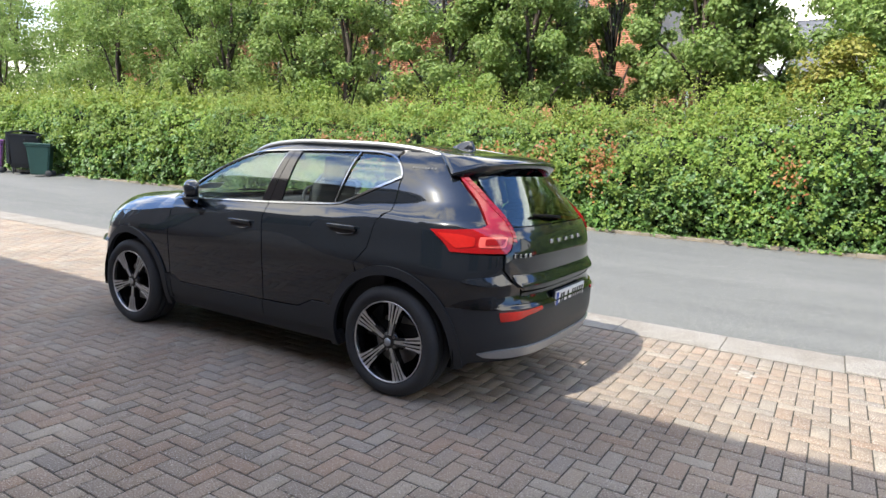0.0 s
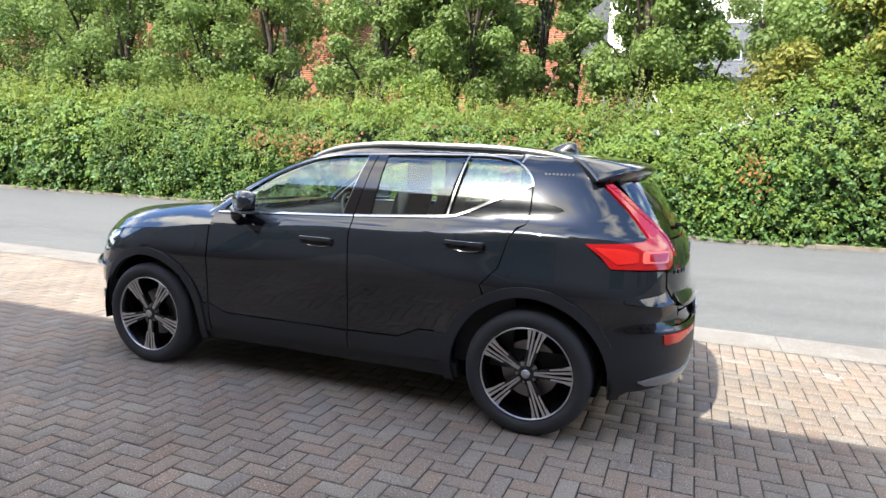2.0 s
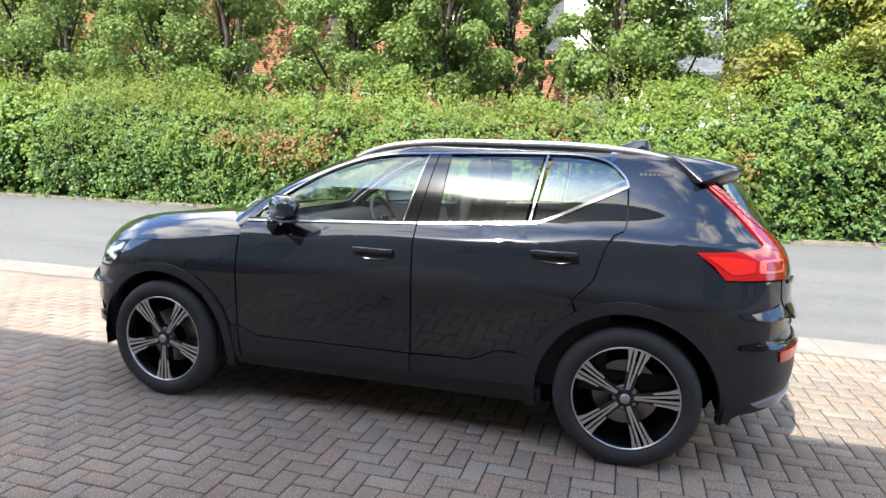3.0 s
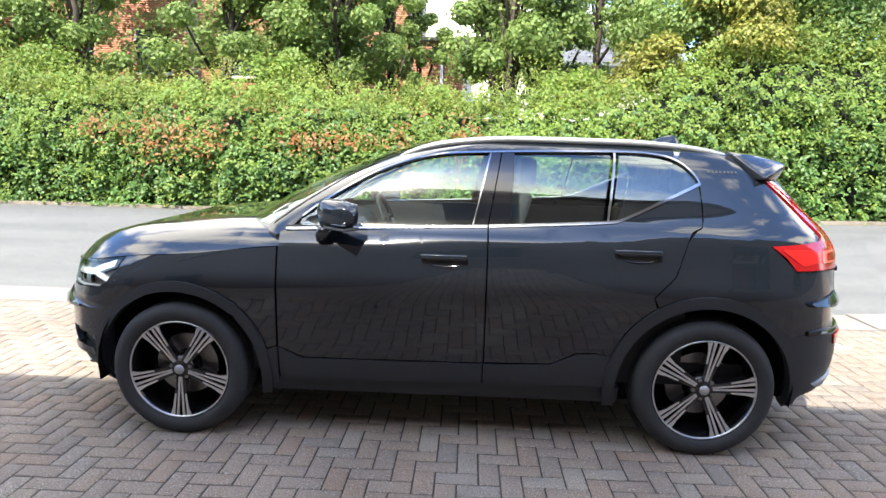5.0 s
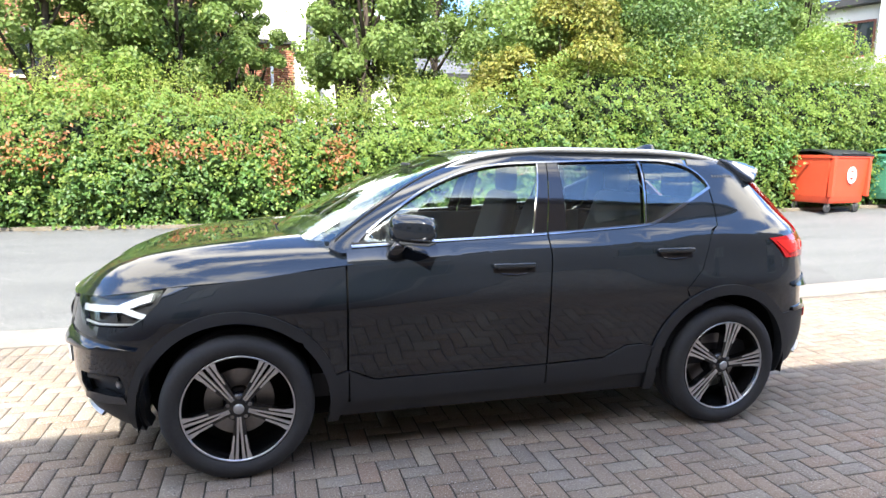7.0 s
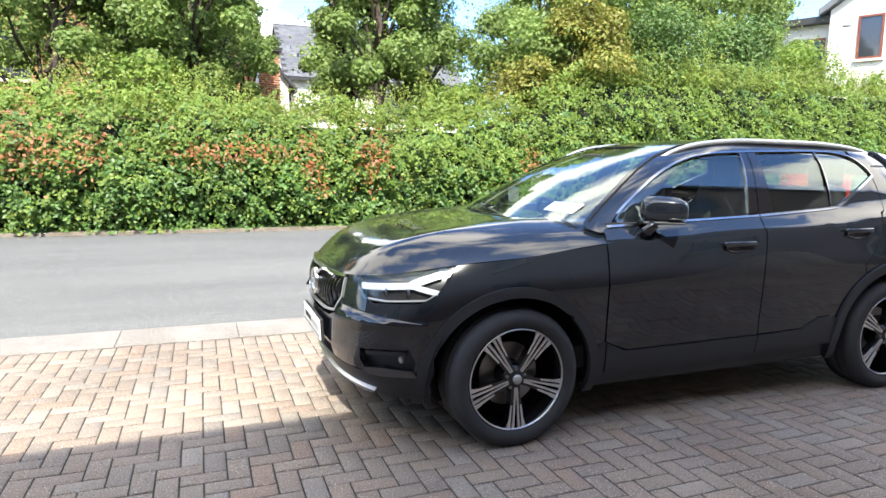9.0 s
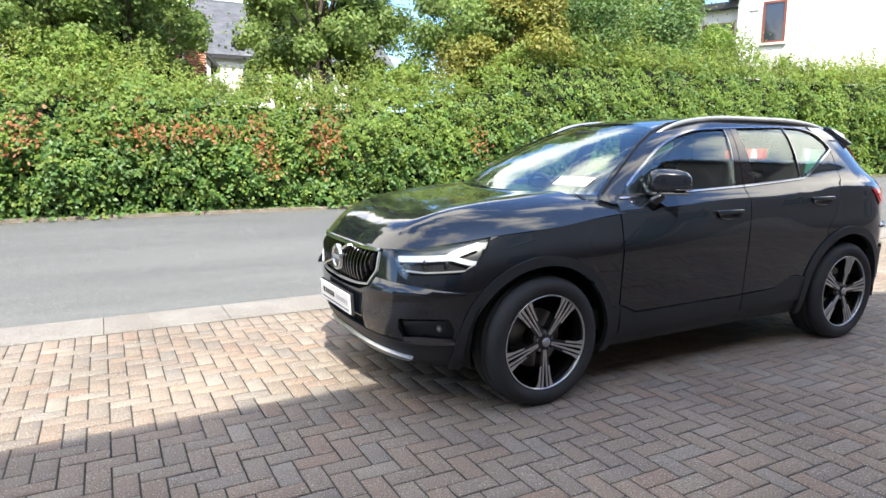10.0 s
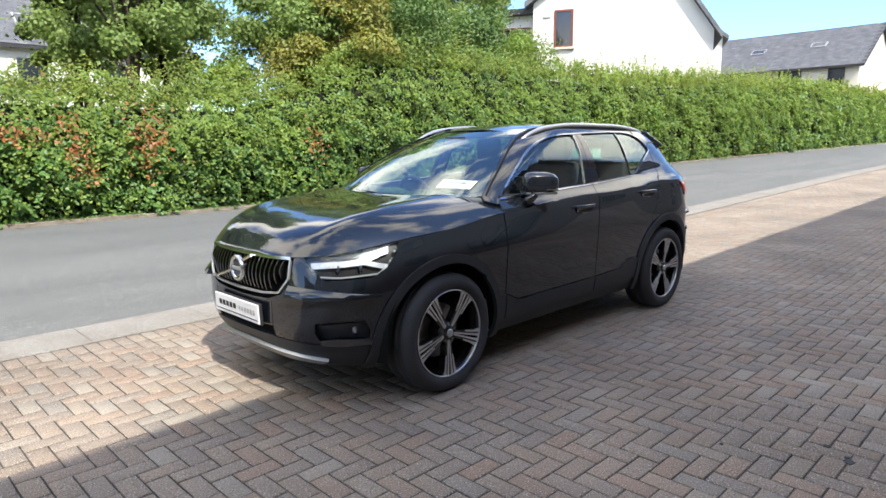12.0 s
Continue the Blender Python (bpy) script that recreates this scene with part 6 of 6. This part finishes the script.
bm.faces.new((ws[0], ws[1], vs[1], vs[0])), bm.faces.new((ws[4], vs[4], vs[5], ws[5])), bm.faces.new((ws[0], vs[0], vs[3], vs[4], ws[4])), bm.faces.new((ws[1], ws[5], vs[5], vs[2], vs[1]))
bmesh.ops.recalc_face_normals(bm, faces=bm.faces[:])
part("roof", bm, M_FASCIA, behind, "dark roof edge")
# unseen plain wall, added to darken what the car's nose reflects
bm = bmesh.new()
box(bm, (-36, WALL_Y + .002, -.3), (-30.31, 1.0, EAVE - .25))
part("unseen_end_wall", bm, M_WALL_DARK, behind, "unseen brown brick wall added to darken the car's reflections")
for x in np.arange(-27, 44, 4.5):
    for z in (1.5, 4.4):
        sash(behind, pose(x, WALL_Y + .01, z, 0, 0, 180), 1.6, 1.3, M_FASCIA, 1, M_CONCRETE)


# ---- bins ----
def wheelie(x, y, rz, body_mat, lid_mat, label, big=1.0, mark=None):
    g = ground(x, y)
    ob = thing("wheelie_bin", label, "bin", "bins at the hedge", at=(x, y, g), rz=rz)
    bm = bmesh.new()
    rows = []
    for z, w, d in ((.06, .22, .24), (.10, .235, .26), (.95, .285, .34), (.97, .30, .36), (1.0, .30, .36)):
        rows.append([bm.verts.new((sx * w * big, sy * d * big, z * big)) for sx, sy in ((-1, -1), (1, -1), (1, 1), (-1, 1))])
    for a, b in zip(rows, rows[1:]):
        for i in range(4):
            bm.faces.new((a[i], a[(i + 1) % 4], b[(i + 1) % 4], b[i]))
    bm.faces.new(rows[0][::-1]), bm.faces.new(rows[-1])
    bmesh.ops.bevel(bm, geom=[e for e in bm.edges if abs(e.verts[0].co.z - e.verts[1].co.z) > .2], offset=.04, segments=3, affect="EDGES")
    part("body", bm, body_mat, ob, smooth=False)
    bm = soft_box((-.31 * big, -.39 * big, 1.0 * big), (.31 * big, .37 * big, 1.07 * big), .025, 3)
    part("lid", bm, lid_mat, ob, "closed flat lid")
    part("handle", tube([(-.25 * big, .41 * big, .95 * big), (.25 * big, .41 * big, .95 * big)], .016, 8), lid_mat, ob, "bar handle", True)
    for sx in (-1, 1):
        bm = lathe([(0, -.03), (.09, -.03), (.10, -.02), (.10, .02), (.09, .03), (0, .03)], 20)
        for v in bm.verts:
            v.co = Vector((sx * .235 * big + v.co.y, .27 * big + v.co.x, .10 + v.co.z))
        part("wheel", bm, M_RUBBER, ob, "black bin wheel", True)
    if mark:
        part("mark", soft_box((-.10, -.326 * big, .62), (.10, -.316 * big, .80), .004, 1, Matrix.Translation((0, -.012, 0))), mark, ob, "pale printed mark")


def container(x, y, rz, w, d, h, body_mat, lid_mat, label, mark):
    """A large four-wheeled waste container with a ribbed body."""
    g = ground(x, y)
    ob = thing("waste_container", label, "bin", at=(x, y, g), rz=rz)
    bm = bmesh.new()
    rows = []
    for z, k in ((.20, .80), (.24, .84), (.34, .88), (h - .06, 1.0), (h - .055, 1.03), (h, 1.03)):
        rows.append([bm.verts.new((sx * w / 2 * (k if k < 1 else k), sy * d / 2 * k, z)) for sx, sy in ((-1, -1), (1, -1), (1, 1), (-1, 1))])
    for a, b in zip(rows, rows[1:]):
        for i in range(4):
            bm.faces.new((a[i], a[(i + 1) % 4], b[(i + 1) % 4], b[i]))
    bm.faces.new(rows[0][::-1]), bm.faces.new(rows[-1])
    bmesh.ops.bevel(bm, geom=[e for e in bm.edges if abs(e.verts[0].co.z - e.verts[1].co.z) > .2], offset=.05, segments=3, affect="EDGES")
    body = part("body", bm, body_mat, ob)
    for sx in (-1, 1):
        part("rib", soft_box((sx * w * .44 - .035, -d / 2 - .035, .34), (sx * w * .44 + .035, -d / 2 + .06, h - .05), .012, 2), body_mat, ob, "upright stiffening rib")
        part("lifting_pin", tube([(sx * w / 2, 0, h - .18), (sx * (w / 2 + .09), 0, h - .18)], .025, 10), body_mat, ob, "lifting pin", True)
    lid = bmesh.new()
    rows = []
    for t in np.linspace(-1, 1, 9):
        y2, z2 = t * d / 2 * 1.05, h + .02 + .10 * (1 - t * t)
        rows.append([lid.verts.new((sx * w / 2 * 1.04, y2, z2)) for sx in (-1, 1)] + [lid.verts.new((sx * w / 2 * 1.04, y2, z2 - .035)) for sx in (1, -1)])
    for a, b in zip(rows, rows[1:]):
        for i in range(4):
            lid.faces.new((a[i], a[(i + 1) % 4], b[(i + 1) % 4], b[i]))
    lid.faces.new(rows[0]), lid.faces.new(rows[-1])
    bmesh.ops.recalc_face_normals(lid, faces=lid.faces[:])
    lid = part("lid", lid, lid_mat, ob, "dark slightly bowed lid")
    part("lid_handle", tube([(-w * .3, -d / 2 * 1.08, h + .03), (w * .3, -d / 2 * 1.08, h + .03)], .016, 8), lid_mat, lid, "lid grip", True)
    for sx in (-1, 1):
        for sy in (-1, 1):
            bm = lathe([(0, -.022), (.085, -.022), (.10, -.012), (.10, .012), (.085, .022), (0, .022)], 20)
            for v in bm.verts:
                v.co = Vector((sx * w * .36 + v.co.x, sy * d * .36 + v.co.y, .10 + v.co.z))
            cw = part("castor", bm, M_RUBBER, ob, "black castor wheel", True)
            part("castor_fork", soft_box((sx * w * .36 - .035, sy * d * .36 - .035, .12), (sx * w * .36 + .035, sy * d * .36 + .035, .25), .008, 1), M_STEEL, cw, "grey castor fork")
    if mark:
        bm = lathe([(.085, -.003), (.085, .003), (.15, .003), (.15, -.003), (.085, -.003)], 32)
        for v in bm.verts:
            v.co = Vector((v.co.x + .05, -d / 2 * .955 - .012 + v.co.y, v.co.z * 1.15 + h * .66))
        ring_part = part("mark", bm, mark, ob, "round pale printed ring")
        part("mark_heart", soft_box((.0, -d / 2 * .955 - .016, h * .66 - .05), (.10, -d / 2 * .955 - .009, h * .66 + .06), .004, 1), mark, ring_part, "pale printed shape")
    return ob


container(10.24, 6.97, 10, 1.30, .98, 1.18, M_SKIN_RED, M_BINBLACK, "large red-orange plastic waste container with a dark lid by the hedge", M_WHITE)
container(12.35, 6.99, 8, 1.30, .98, 1.18, M_LIDGREEN, M_LIDGREEN, "large light green waste container beside the red one", M_WHITE)
container(-19.5, 6.85, -28, 1.25, .95, 1.30, M_BINBLACK, M_BINBLACK, "large black waste container with a pale mark by the hedge", M_WHITE)
wheelie(-18.05, 6.6, -40, M_BINGREEN, M_BINGREEN, "dark green wheelie bin with a small label", .98, M_WHITE)
wheelie(-20.7, 6.35, -30, M_BINPURPLE, M_BINPURPLE, "mauve wheelie bin beside the black container", 1.05)


# ---- paving bricks, laid in herringbone ----
pavement = thing("pavement", "worn red, brown and grey brick paving laid in herringbone", "paving", kind="structure")
W, GAP, X0 = .1016, .0085, -.80


def brick_verts(lx, ly):
    """Twelve corners of a brick with a worn, chamfered top; its corner at the origin."""
    g, c, top = GAP / 2, .003, 0.0
    x0, x1, y0, y1 = g, lx - g, g, ly - g
    v = []
    for inset, z in ((0, -.012), (0, top - .0025), (c, top)):
        v += [(x0 + inset, y0 + inset, z), (x1 - inset, y0 + inset, z), (x1 - inset, y1 - inset, z), (x0 + inset, y1 - inset, z)]
    return np.array(v)


BRICK_FACES = [(8, 9, 10, 11)] + [(k * 4 + i, k * 4 + (i + 1) % 4, k * 4 + 4 + (i + 1) % 4, k * 4 + 4 + i) for k in (0, 1) for i in range(4)]
lying, standing, halved = brick_verts(2 * W, W), brick_verts(W, 2 * W), brick_verts(W, W)
shared = {}
for key, v in (("lying", lying), ("standing", standing), ("halved", halved)):
    me = mesh_of("brick", v, BRICK_FACES)
    me.materials.append(M_PAVER_ONE)
    shared[key] = me
r = np.random.default_rng(3)
rest, rest_faces = [], []
Y1 = -2.508 + 40 * W
fq = np.array(BRICK_FACES)


def lay(x, y, kind, near):
    v = {"lying": lying, "standing": standing, "halved": halved}[kind]
    tilt = r.normal(0, .0016, 2)
    z = ground(x + .1, 0) + r.normal(0, .0009)
    if near:
        b = part("brick", shared[kind], None, pavement)
        b.matrix_local = Matrix.Translation((x, y, z)) @ pose(0, 0, 0, math.degrees(tilt[0]) * 3, math.degrees(tilt[1]) * 3, 0)
        return
    p = v + [x, y, z]
    p[:, 2] += (v[:, 0] - .1) * (tilt[0] * 3 + (ground(x + .2, 0) - ground(x, 0)) / .2) + (v[:, 1] - .1) * tilt[1] * 3
    rest_faces.append(fq + 12 * len(rest))
    rest.append(p)


for i in range(-140, 330):
    x = X0 + i * W
    for j in range(-73, -1):
        y = Y1 + j * W
        d = (i + j) % 4
        if d == 0:
            lay(x, y, "lying", -3.4 < x < 2.2 and -2.4 < y < -1.36)
        elif d == 2:
            lay(x, y, "halved" if j == -2 else "standing", -3.4 < x < 2.2 and -2.4 < y < -1.36)
for i in range(-140, 330):
    lay(X0 + i * W, KERB0 - 2 * W - .006, "standing", False)
o = part("joined_bricks", mesh_of("joined_bricks", np.concatenate(rest), np.concatenate(rest_faces)), M_PAVER, pavement, "paving bricks of the wider area")
o["kind"] = "stuff"
